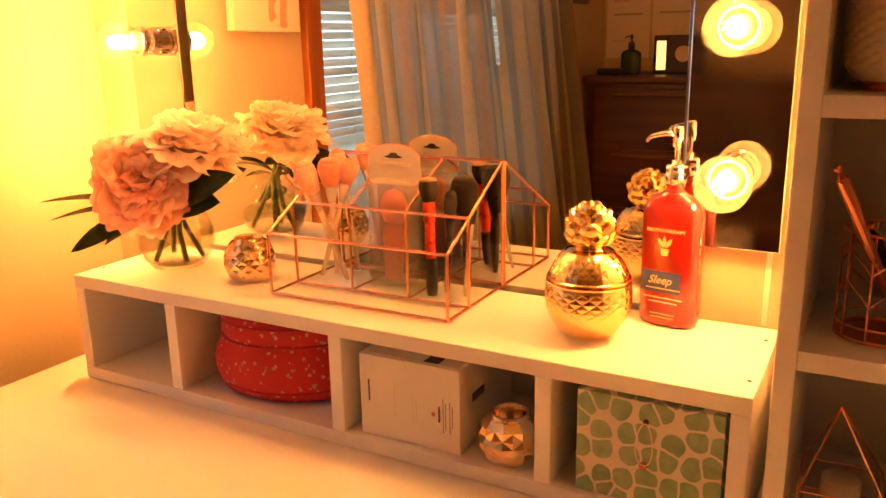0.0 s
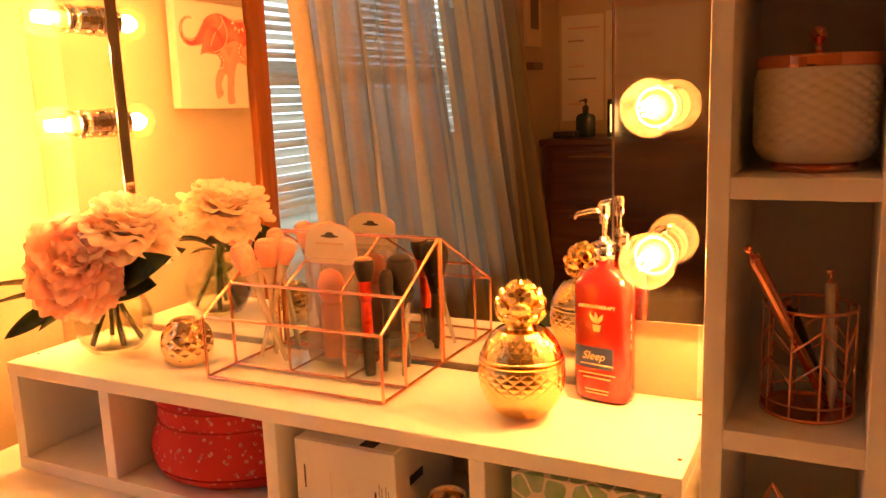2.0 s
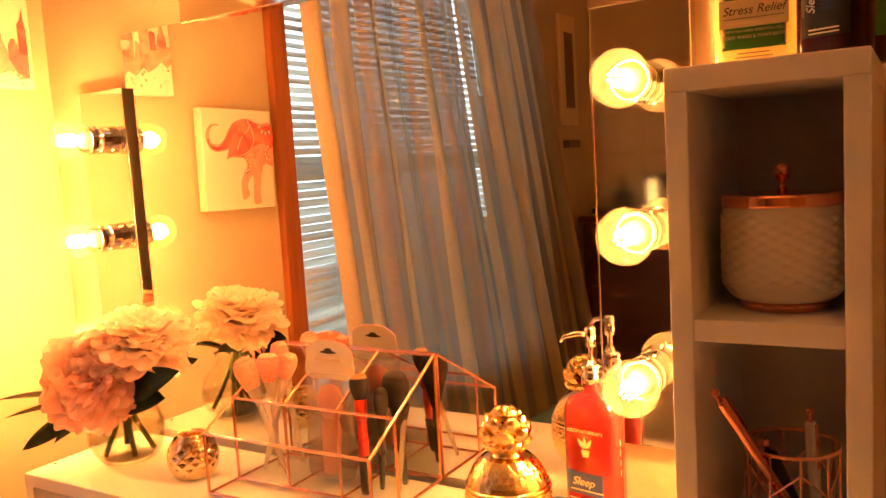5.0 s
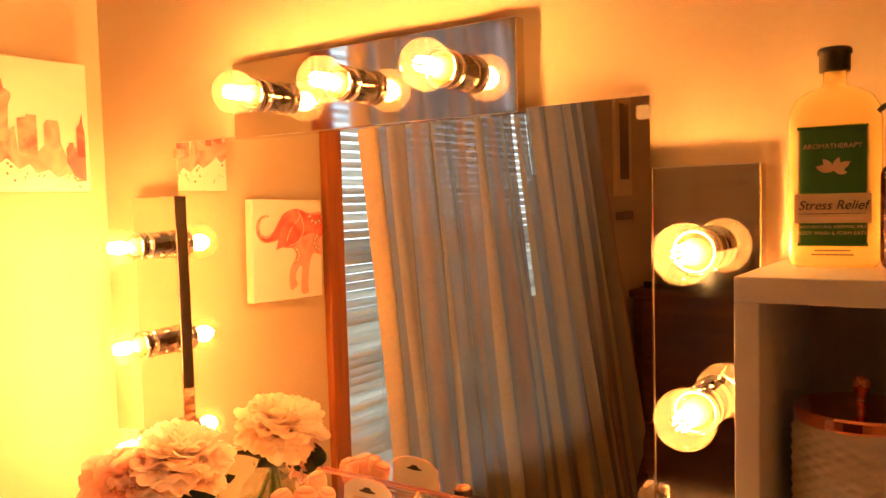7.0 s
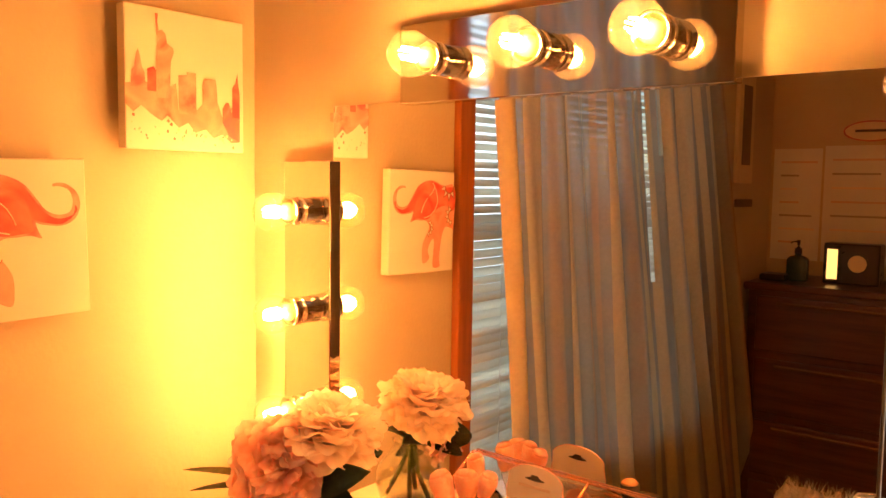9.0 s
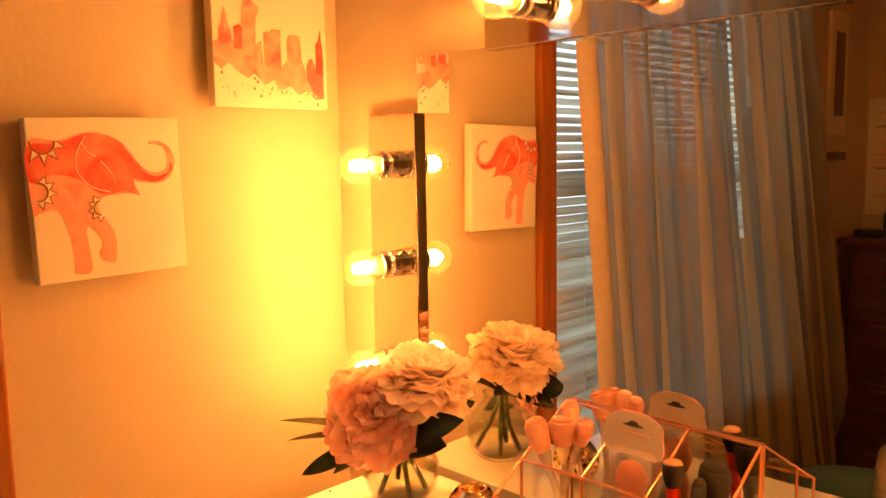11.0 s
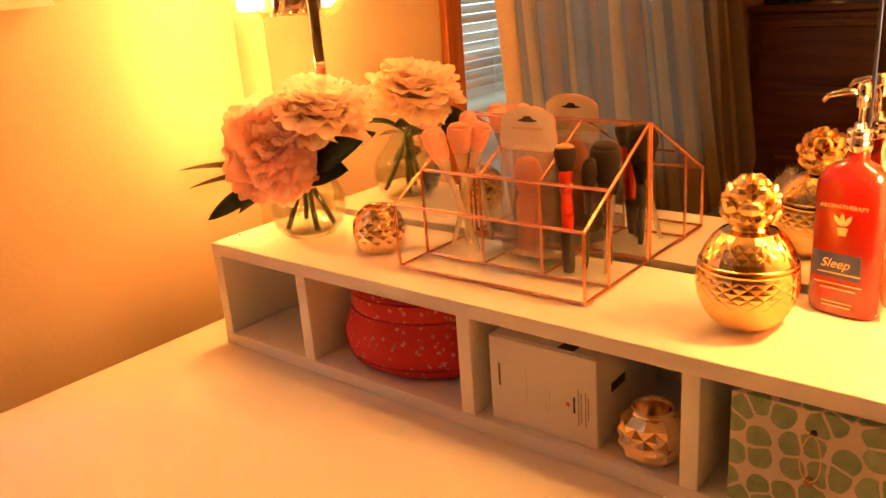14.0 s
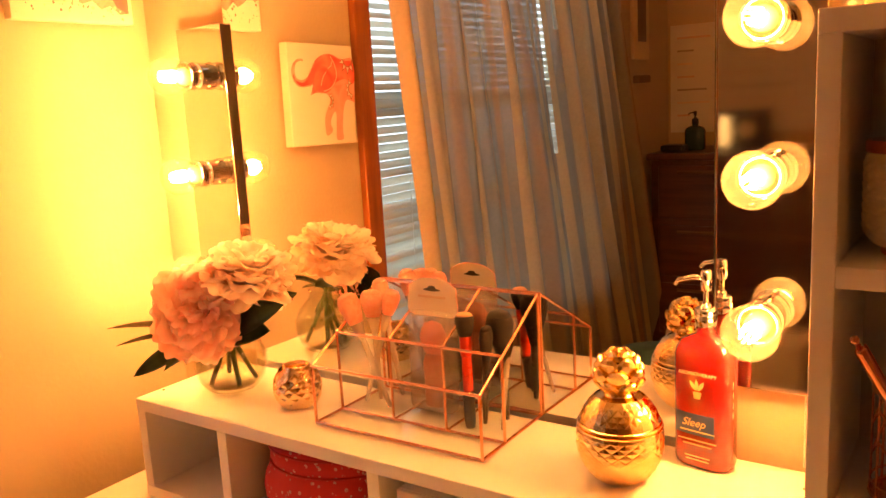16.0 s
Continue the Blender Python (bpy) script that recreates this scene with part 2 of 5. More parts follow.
for x, y in ((0.010, 0.043), (0.010, 0.155), (0.896, 0.038), (0.895, 0.152)):
    part("screw", lathe([(0, -0.0006), (0.0022, -0.0006), (0.0022, 0.0004), (0.0011, 0.0006), (0, 0.0003)], 14, m=Matrix.Translation((x, y, HT - 0.75 + 0.0003))), SCREW, hutch, "dark screw head")

UX0, UX1, UY0, UY1, UT = 0.918, 1.063, 0.012, 0.205, 1.367
unit = thing("tall_shelf_unit", "narrow tall white open shelf tower on the desk", "shelf", (0, 0, 0))
for x in (UX0, UX1 - 0.018):
    part("side_board", box(x, x + 0.018, UY0, UY1, 0.751, UT - 0.019, 0.0012), WHITE, unit)
part("top_board", box(UX0, UX1, UY0, UY1, UT - 0.019, UT, 0.0012), WHITE, unit)
for z in (0.769, 0.951, 1.168):
    part("shelf_board", box(UX0 + 0.018, UX1 - 0.018, UY0 + 0.001, UY1, z - 0.018, z, 0.0008), WHITE, unit)
part("back_panel", box(UX0 + 0.002, UX1 - 0.002, UY1, UY1 + 0.003, 0.752, UT - 0.004), WHITE_BACK, unit)

mirror = thing("wall_mirror", "large frameless wall mirror held by clear clips", "mirror", MW)
part("mirror_glass", box(0.040, 0.788, 0.0, 0.006, 0.897, 1.530, 0.0008), MIRROR, mirror)
for x, z in ((0.772, 1.512), (0.036, 1.512)):
    part("clip", box(x + 0.002, x + 0.018, -0.006, -0.001, z - 0.006, z + 0.008, 0.002), PLASTIC, mirror, "clear plastic mirror clip")


def light_bar(length, m):
    """A polished bar with three sockets and lit globe bulbs; it lies along x, faces -y."""
    bar = thing("vanity_light_bar", "polished chrome vanity light bar with three lit globe bulbs", "wall lamp", m, "vanity lights")
    h = 0.0525
    part("plate", box(-length / 2, length / 2, -0.011, 0.0085, -h, h, 0.0015), CHROME, bar)
    for x in (-0.152, 0, 0.152):
        out = pose(x, -0.011, 0, 90)
        part("socket", lathe([(0.0, -0.0004), (0.0205, -0.0004), (0.0205, 0.014), (0.0218, 0.0145), (0.0218, 0.0168), (0.0205, 0.0173), (0.0205, 0.031), (0.0224, 0.0318), (0.0224, 0.0358), (0.018, 0.0364), (0.0172, 0.024), (0, 0.024)], 32, m=out), CHROME, bar, "chrome tube socket", True)
        bulb = part("bulb", lathe([(0.0135, 0.032), (0.0142, 0.036), (0.0188, 0.0405), (0.0238, 0.0475), (0.0276, 0.056), (0.0289, 0.0652), (0.0272, 0.0752), (0.022, 0.0843), (0.0137, 0.0907), (0.0054, 0.093), (0, 0.0932)], 32, m=out, cap=False), BULB, bar, "clear globe bulb, lit", True)
        part("neck", lathe([(0.0125, 0.024), (0.0130, 0.040), (0.007, 0.045), (0.0045, 0.049), (0, 0.049)], 20, m=out), CAP, bulb, "", True)
        fb = bmesh.new()
        for k in range(8):
            a = k * math.pi / 4
            tube([out @ Vector((0.0045 * math.cos(a), 0.0045 * math.sin(a), 0.049)), out @ Vector((0.0085 * math.cos(a + 0.2), 0.0085 * math.sin(a + 0.2), 0.056)), out @ Vector((0.0070 * math.cos(a + 0.3), 0.0070 * math.sin(a + 0.3), 0.078))], 0.0011, 6, fb)
        part("filament", fb, FILAMENT, bulb)
        lamp = bpy.data.lights.new("bulb_light", "POINT")
        lamp.energy, lamp.color, lamp.shadow_soft_size = BULB_POWER, BULB_COLOUR, 0.014
        lo = new("bulb_light", lamp)
        lo.matrix_basis = m @ out @ Matrix.Translation((0, 0, 0.064))
    return bar


light_bar(0.457, MW @ pose(0.413, 0, 1.577))
light_bar(0.468, MW @ pose(0.8445, 0, 1.2225, 0, 90, 0))
light_bar(0.457, MW @ pose(-0.0075, 0, 1.2205, 0, 90, 0))

from mathutils.geometry import tessellate_polygon


# ---- more materials ----
def tinted(name, colours, scale=14.0, rough=0.6, detail=4, translucent=0.0, distort=0.6, hard=False):
    """Blotches of several colours, like watercolour, cloth or mottled petals."""
    m, n, l, b = shader(name)
    co, t, r = n.new("ShaderNodeTexCoord"), n.new("ShaderNodeTexNoise"), n.new("ShaderNodeValToRGB")
    t.inputs["Scale"].default_value, t.inputs["Detail"].default_value, t.inputs["Distortion"].default_value = scale, detail, distort
    info, shift = n.new("ShaderNodeObjectInfo"), n.new("ShaderNodeVectorMath")
    shift.operation = "MULTIPLY_ADD"
    l.new(info.outputs["Random"], shift.inputs[0])
    shift.inputs[1].default_value = (3.1, 1.7, 2.3)
    l.new(co.outputs["Object"], shift.inputs[2])
    l.new(shift.outputs[0], t.inputs["Vector"])
    e = r.color_ramp.elements
    k = len(colours)
    while len(e) < k:
        e.new(0.5)
    for i, c in enumerate(colours):
        e[i].position, e[i].color = 0.3 + 0.4 * i / (k - 1), (*c, 1)
    if hard:
        r.color_ramp.interpolation = "CONSTANT"
    l.new(t.outputs[0], r.inputs[0])
    l.new(r.outputs[0], b.inputs["Base Color"])
    b.inputs["Roughness"].default_value = rough
    bp = n.new("ShaderNodeBump")
    bp.inputs["Strength"].default_value, bp.inputs["Distance"].default_value = 0.15, 0.001
    l.new(t.outputs[0], bp.inputs["Height"])
    l.new(bp.outputs[0], b.inputs["Normal"])
    if translucent:
        tl, mx = n.new("ShaderNodeBsdfTranslucent"), n.new("ShaderNodeMixShader")
        l.new(r.outputs[0], tl.inputs[0])
        mx.inputs[0].default_value = translucent
        l.new(b.outputs[0], mx.inputs[1])
        l.new(tl.outputs[0], mx.inputs[2])
        l.new(mx.outputs[0], n["Material Output"].inputs[0])
    return m


GOLD = metal("bright_gold", (0.96, 0.70, 0.36), 0.05, 0.12, 90)
MERCURY = metal("mercury_gold_glass", (0.93, 0.70, 0.44), 0.03, 0.06, 120)
COPPER = metal("rose_copper", (0.84, 0.40, 0.26), 0.24)
COPPER_SHINE = metal("polished_rose_copper", (0.80, 0.33, 0.20), 0.08)
GLASS = clear("clear_glass", (0.97, 0.98, 0.97))
VASE = clear("vase_glass", (0.97, 0.99, 0.97), gloss=0.08, ior=1.7)
WATER = clear("vase_water", (0.93, 0.95, 0.86), ior=1.33)
STEM = mat("flower_stem", (0.10, 0.15, 0.05), 0.5, 0, 0.2, 40)
LEAF = tinted("dark_leaf", [(0.015, 0.035, 0.015), (0.03, 0.065, 0.025), (0.05, 0.09, 0.035)], 40, 0.4)
PALE_LEAF = tinted("pale_leaf", [(0.10, 0.12, 0.05), (0.22, 0.20, 0.10)], 40, 0.5)
PETAL = tinted("pink_petal", [(0.96, 0.50, 0.42), (0.98, 0.64, 0.55), (0.98, 0.78, 0.69)], 26, 0.6, 4, 0.55)
PETAL_PALE = tinted("blush_petal", [(0.97, 0.72, 0.58), (0.98, 0.81, 0.68), (0.98, 0.88, 0.78)], 26, 0.6, 4, 0.5)
CANVAS = mat("canvas_cloth", (0.80, 0.72, 0.60), 0.8, 0, 0.03, 12, 0.35, 900)
INK_RED = tinted("watercolour_red", [(0.62, 0.04, 0.08), (0.74, 0.08, 0.10), (0.80, 0.17, 0.15), (0.82, 0.28, 0.22)], 16, 0.8, 6)
INK_CORAL = tinted("watercolour_coral", [(0.78, 0.26, 0.22), (0.84, 0.38, 0.30), (0.72, 0.13, 0.14)], 18, 0.8, 6)
INK_PLUM = tinted("watercolour_plum", [(0.35, 0.10, 0.16), (0.62, 0.16, 0.14), (0.36, 0.28, 0.36)], 30, 0.8, 6)
INK_LINE = mat("brown_ink_line", (0.36, 0.13, 0.07), 0.8)
BEIGE_LINE = mat("faded_marker_line", (0.42, 0.36, 0.30), 0.8)
CHALK = mat("pale_line", (0.85, 0.66, 0.52), 0.8)
RED_SOAP = mat("red_lotion", (0.26, 0.008, 0.010), 0.15, 0, 0.08, 14, 0.0, 300, coat=0.8)
NAVY = mat("navy_label", (0.035, 0.06, 0.22), 0.45)
INK_GOLD = mat("pale_gold_print", (0.85, 0.60, 0.36), 0.4)
BLACK = mat("black_plastic", (0.015, 0.013, 0.012), 0.3, 0, 0.2, 30)
GREEN = mat("green_label", (0.035, 0.17, 0.03), 0.5, 0, 0.08, 12)
CREAM = mat("cream_label_paper", (0.78, 0.62, 0.42), 0.6, 0, 0.05, 20)
WASH = clear("pale_yellow_wash", (0.97, 0.88, 0.62), haze=0.35, haze_colour=(0.95, 0.80, 0.50))
WINE = clear("dark_wine_bottle", (0.18, 0.06, 0.05), haze=0.35, haze_colour=(0.10, 0.02, 0.02))
DARK_INK = mat("dark_print_and_slot", (0.06, 0.05, 0.045), 0.6)
PAPER = mat("white_card", (0.80, 0.76, 0.70), 0.6, 0, 0.03, 10, 0.1, 500)
CARD = tinted("pale_header_card", [(0.95, 0.84, 0.74), (0.97, 0.90, 0.82)], 30, 0.6, 3, 0.3)
PINK_HAIR = tinted("pink_bristle", [(0.93, 0.50, 0.40), (0.97, 0.68, 0.58)], 160, 0.85, 5, 0.5)
BROWN_HAIR = mat("brown_bristle", (0.022, 0.013, 0.011), 0.9, 0, 0.3, 60, 0.8, 900)
TAN_HAIR = mat("tan_bristle_tip", (0.52, 0.27, 0.16), 0.9, 0, 0.2, 60, 0.8, 900)
RED_HANDLE = mat("red_handle", (0.62, 0.035, 0.025), 0.3, 0.2, 0.08, 20)
CLEAR_PLASTIC = clear("clear_plastic", (0.99, 0.97, 0.95), gloss=0.09, haze=0.26, haze_colour=(1, 0.92, 0.84), rough=0.08)
CERAMIC = mat("ivory_ceramic", (0.78, 0.70, 0.60), 0.35, 0, 0.05, 10, 0.0, 200, coat=0.3)
STRIPE_A, STRIPE_B = (0.68, 0.52, 0.28), (0.37, 0.34, 0.25)


def floral_red():
    """Red cotton with small scattered pale blossoms."""
    m, n, l, b = shader("red_floral_cotton")
    co, v, v2, r, r2 = n.new("ShaderNodeTexCoord"), n.new("ShaderNodeTexVoronoi"), n.new("ShaderNodeTexNoise"), n.new("ShaderNodeValToRGB"), n.new("ShaderNodeValToRGB")
    v.inputs["Scale"].default_value = 120
    v2.inputs["Scale"].default_value = 240
    l.new(co.outputs["Object"], v.inputs["Vector"])
    l.new(co.outputs["Object"], v2.inputs["Vector"])
    r.color_ramp.elements[0].position, r.color_ramp.elements[1].position = 0.24, 0.31
    r.color_ramp.elements[0].color, r.color_ramp.elements[1].color = (1, 1, 1, 1), (0, 0, 0, 1)
    l.new(v.outputs["Distance"], r.inputs[0])
    sel = n.new("ShaderNodeMath")
    sel.operation = "GREATER_THAN"
    sel.inputs[1].default_value = 0.45
    l.new(v2.outputs[0], sel.inputs[0])
    mul = n.new("ShaderNodeMath")
    mul.operation = "MULTIPLY"
    l.new(sel.outputs[0], mul.inputs[0])
    l.new(r.outputs[0], mul.inputs[1])
    e = r2.color_ramp.elements
    e[0].color, e[1].color = (0.72, 0.36, 0.28, 1), (0.34, 0.22, 0.20, 1)
    l.new(v.outputs["Color"], r2.inputs[0])
    mix = n.new("ShaderNodeMix")
    mix.data_type = "RGBA"
    mix.inputs[6].default_value = (0.56, 0.030, 0.040, 1)
    l.new(r2.outputs[0], mix.inputs[7])
    l.new(mul.outputs[0], mix.inputs[0])
    l.new(mix.outputs[2], b.inputs["Base Color"])
    b.inputs["Roughness"].default_value = 0.8
    bp = n.new("ShaderNodeBump")
    bp.inputs["Strength"].default_value, bp.inputs["Distance"].default_value = 0.4, 0.001
    l.new(v2.outputs[0], bp.inputs["Height"])
    l.new(bp.outputs[0], b.inputs["Normal"])
    return m


FLORAL = floral_red()
RED_PIPING = mat("red_piping", (0.44, 0.018, 0.024), 0.7)


def curtain_cloth():
    """Woven cloth in upright stripes; daylight shines through it a little."""
    m, n, l, b = shader("striped_curtain_cloth")
    co, sep, w, r, t = n.new("ShaderNodeTexCoord"), n.new("ShaderNodeSeparateXYZ"), n.new("ShaderNodeMath"), n.new("ShaderNodeValToRGB"), n.new("ShaderNodeTexNoise")
    uv = n.new("ShaderNodeAttribute")
    uv.attribute_name = "along"
    w.operation = "FRACT"
    l.new(uv.outputs["Fac"], w.inputs[0])
    e = r.color_ramp.elements
    e[0].position, e[0].color = 0.0, (*STRIPE_A, 1)
    e[1].position, e[1].color = 0.42, (*STRIPE_B, 1)
    k = e.new(0.36)
    k.color = (*STRIPE_A, 1)
    k = e.new(0.66)
    k.color = (*STRIPE_B, 1)
    k = e.new(0.70)
    k.color = (0.50, 0.35, 0.20, 1)
    k = e.new(0.80)
    k.color = (0.50, 0.35, 0.20, 1)
    k = e.new(0.84)
    k.color = (*STRIPE_B, 1)
    l.new(w.outputs[0], r.inputs[0])
    t.inputs["Scale"].default_value, t.inputs["Detail"].default_value = 90, 6
    l.new(co.outputs["Object"], t.inputs["Vector"])
    mx = n.new("ShaderNodeMix")
    mx.data_type, mx.blend_type = "RGBA", "MULTIPLY"
    mx.inputs[0].default_value = 0.3
    l.new(r.outputs[0], mx.inputs[6])
    l.new(t.outputs[0], mx.inputs[7])
    l.new(mx.outputs[2], b.inputs["Base Color"])
    b.inputs["Roughness"].default_value = 0.85
    tl, ms = n.new("ShaderNodeBsdfTranslucent"), n.new("ShaderNodeMixShader")
    l.new(r.outputs[0], tl.inputs[0])
    ms.inputs[0].default_value = 0.18
    l.new(b.outputs[0], ms.inputs[1])
    l.new(tl.outputs[0], ms.inputs[2])
    tp, mt = n.new("ShaderNodeBsdfTransparent"), n.new("ShaderNodeMixShader")
    thin = n.new("ShaderNodeMapRange")      # the dark stripes are woven thinner
    thin.inputs[1].default_value, thin.inputs[2].default_value, thin.inputs[3].default_value, thin.inputs[4].default_value = 0.34, 0.56, 0.11, 0.015
    sepc = n.new("ShaderNodeSeparateColor")
    l.new(r.outputs[0], sepc.inputs[0])
    l.new(sepc.outputs[0], thin.inputs[0])
    l.new(thin.outputs[0], mt.inputs[0])
    l.new(ms.outputs[0], mt.inputs[1])
    l.new(tp.outputs[0], mt.inputs[2])
    l.new(mt.outputs[0], n["Material Output"].inputs[0])
    return m


# ---- window dressing and the distance ----
SKYGLOW = glow("bright_overcast_distance", (0.60, 0.77, 1.0), 1.8)
SKYGLOW.node_tree.nodes["Principled BSDF"].inputs["Base Color"].default_value = (0, 0, 0, 1)
bd = part("backdrop", box(-2.6, -2.55, -6.0, 4.0, -0.5, 5.5), SKYGLOW)
tagged(bd, "pale blue daylight distance outside the window", "sky", kind="structure")

SLAT = mat("white_blind_slat", (0.80, 0.74, 0.62), 0.5, 0, 0.04, 20)
blind = thing("window_blind", "white horizontal slat blind, nearly closed", "blind", (XL - 0.055, (WY0 + WY1) / 2, 0))
part("head_rail", box(-0.014, 0.014, WY0 + 0.006 - (WY0 + WY1) / 2, WY1 - 0.006 - (WY0 + WY1) / 2, 1.985, 2.015, 0.003), WHITE, blind)
hw = (WY1 - WY0) / 2 - 0.014
bm = bmesh.new()
rows = []
for k in range(5):
    u = -1 + k / 2
    rows.append([bm.verts.new((0.0125 * u, y, 0.0018 * (1 - u * u))) for y in (-hw, hw)])
for a, b in zip(rows, rows[1:]):
    bm.faces.new((a[0], b[0], b[1], a[1]))
bmesh.ops.solidify(bm, geom=bm.faces[:], thickness=0.0006)
slat = part("slat", bm, SLAT, blind)
slat.matrix_basis = pose(0, 0, 1.97, 0, 43, 0)
for k in range(1, 64):
    piece("slat", slat.data, blind, pose(0, 0, 1.97 - 0.0212 * k, 0, 43 + random.uniform(-1.5, 1.5), random.uniform(-0.1, 0.1)))
for y in (-0.42, -0.14, 0.14, 0.42):
    part("ladder_cord", tube([(0.013, y, 1.985), (0.013, y, 0.63)], 0.0007, 6), PAPER, blind)

curt = thing("curtain", "long sheer curtain in grey-blue and tan stripes", "curtain", (-0.078, 0, 0))
nx, nz = 300, 30
bm = bmesh.new()
along = bm.verts.layers.float.new("along")
grid = []
for j in range(nz + 1):
    z = 0.03 + (2.24 - 0.03) * j / nz
    y0, y1 = -0.385 - 0.085 * max(0, 1.6 - z), -1.50 - 0.36 * (2.1 - z)
    row = []
    for i in range(nx + 1):
        u = i / nx
        ph = 2 * math.pi * (u * 11.5 + 0.45 * math.sin(u * 7.0) + 0.12 * math.sin(u * 31))
        amp = (0.020 + 0.010 * math.sin(u * 19 + 1) + 0.005 * math.sin(u * 47)) * (0.65 + 0.35 * (2.24 - z) / 2.2)
        x = amp * math.sin(ph + 0.25 * math.sin(z * 2.1 + u * 9)) + 0.004 * math.sin(2.3 * ph + z * 3) + 0.008 * math.sin(z * 2.6 + u * 11) * (1 - z / 2.3)
        v = bm.verts.new((x, y0 + (y1 - y0) * u + 0.011 * math.cos(ph) + 0.006 * math.sin(z * 4 + u * 30), z))
        v[along] = 0.1 + u * 11.0 + 0.16 * math.sin(u * 23)
        row.append(v)
    grid.append(row)
for j in range(nz):
    for i in range(nx):
        if j > 14 and i in ((160, 161, 162, 163) if j < 20 else (160, 161, 162, 163, 173, 174, 175)):
            continue        # narrow slits between the folds
        bm.faces.new((grid[j][i], grid[j][i + 1], grid[j + 1][i + 1], grid[j + 1][i]))
part("cloth", bm, curtain_cloth(), curt, "", True)
part("curtain_rod", tube([(0, -0.28, 2.25), (0, -1.75, 2.25)], 0.011, 12), BLACK, curt, "dark metal rod")

# ---- the dresser's side of the room ----
dresser = thing("dresser", "tall dark red-brown wooden dresser with wide drawers", "dresser", Matrix.Translation((-0.095, -2.445, 0)) @ Matrix.Diagonal((1.12, 0.90, 0.965, 1)))
part("body", box(0, 1.25, 0.0, 0.44, 0.06, 1.07, 0.004), DRESS, dresser)
part("top_board", box(-0.015, 1.265, 0.0, 0.462, 1.0705, 1.10, 0.008), DRESS, dresser)
part("plinth", box(0.02, 1.23, 0.02, 0.42, 0.0, 0.0595, 0.003), DRESS, dresser)
BRASS = metal("worn_brass", (0.22, 0.12, 0.06), 0.5)
for i, z in enumerate((0.10, 0.345, 0.59, 0.835)):
    dr = part("drawer", box(0.03, 1.22, 0.4405, 0.458, z, z + 0.215, 0.006), DRESS, dresser)
    part("pull_lip", tube([(0.10, 0.462, z + 0.19), (1.15, 0.462, z + 0.19)], 0.007, 8), BRASS, dr, "long worn brass pull")


def dispenser(m, name, label, body, collar, w, d, h, shoulder, neck_h, pump_h):
    """An oval bottle with a pump on its neck, facing -y."""
    b = thing(name, label, "bottle", m)
    n = 40
    prof = [(0.86, 0.0), (0.96, 0.003), (1.0, 0.008), (1.0, h * 0.5), (1.0, h - shoulder * 0.55), (0.94, h - shoulder * 0.35), (0.78, h - shoulder * 0.12), (0.5, h), (0.30, h + neck_h * 0.2), (0.27, h + neck_h)]
    bm = bmesh.new()
    rings = []
    for k, (s, z) in enumerate(prof):
        ring = []
        for i in range(n):
            a = 2 * math.pi * i / n
            c, q = math.cos(a), math.sin(a)
            p = 0.62 if s > 0.6 else 1.0
            x, y = math.copysign(abs(c) ** p, c) * w / 2 * s, math.copysign(abs(q) ** p, q) * d / 2 * (s if s > 0.6 else max(s, 0.27 * w / d if s < 0.4 else s))
            ring.append(bm.verts.new((x, y, z)))
        rings.append(ring)
    for a, c in zip(rings, rings[1:]):
        for i in range(n):
            bm.faces.new((a[i], a[(i + 1) % n], c[(i + 1) % n], c[i]))
    bm.faces.new(rings[0][::-1])
    bm.faces.new(rings[-1])
    part("body", bm, body, b, "", True)
    z0 = h + neck_h
    r = 0.27 * w / 2 + 0.002
    part("collar", lathe([(0, z0 - 0.006), (r + 0.0006, z0 - 0.006), (r + 0.0006, z0 + 0.006), (r - 0.0002, z0 + 0.007), (r - 0.0002, z0 + 0.008), (r + 0.0004, z0 + 0.009), (r + 0.0004, z0 + 0.013), (r - 0.001, z0 + 0.0145), (r * 0.55, z0 + 0.015), (r * 0.5, z0 + 0.019), (0, z0 + 0.019)], 28), collar, b, "shiny pump collar", True)
    pump = part("pump", lathe([(0, z0 + 0.015), (0.0028, z0 + 0.015), (0.0028, z0 + pump_h * 0.6), (0.0052, z0 + pump_h * 0.62), (0.0056, z0 + pump_h * 0.95), (0.0046, z0 + pump_h), (0, z0 + pump_h)], 20), collar, b, "pump head", True)
    part("nozzle", tube([(0, 0, z0 + pump_h * 0.84), (-0.012, -0.004, z0 + pump_h * 0.86), (-0.024, -0.009, z0 + pump_h * 0.80), (-0.028, -0.0105, z0 + pump_h * 0.70)], 0.0032, 10, r_end=0.0020), collar, pump, "", True)
    return b


TEAL_GLASS = mat("dark_teal_bottle", (0.02, 0.05, 0.045), 0.15, 0, 0.1, 20, coat=0.5)
dispenser(Matrix.Translation((0.035, -2.20, 1.0620)) @ Matrix.Scale(1.12, 4), "soap_bottle", "dark green pump bottle standing on the dresser", TEAL_GLASS, BLACK, 0.07, 0.05, 0.085, 0.03, 0.012, 0.042)
# the strip emits by itself, so it looks bright from every side
LIT = glow("glowing_strip", (1.0, 0.55, 0.18), 1.3)
clock = thing("dark_box", "small black box with a glowing strip and a round dial", "clock", Matrix.Translation((0.125, -2.22, 1.0620)) @ Matrix.Scale(1.12, 4))
part("case", box(0, 0.17, -0.06, 0.02, 0, 0.135, 0.005), BLACK, clock)
part("glow_strip", box(0.012, 0.045, 0.0202, 0.023, 0.015, 0.115, 0.001), LIT, clock, "small glowing strip")
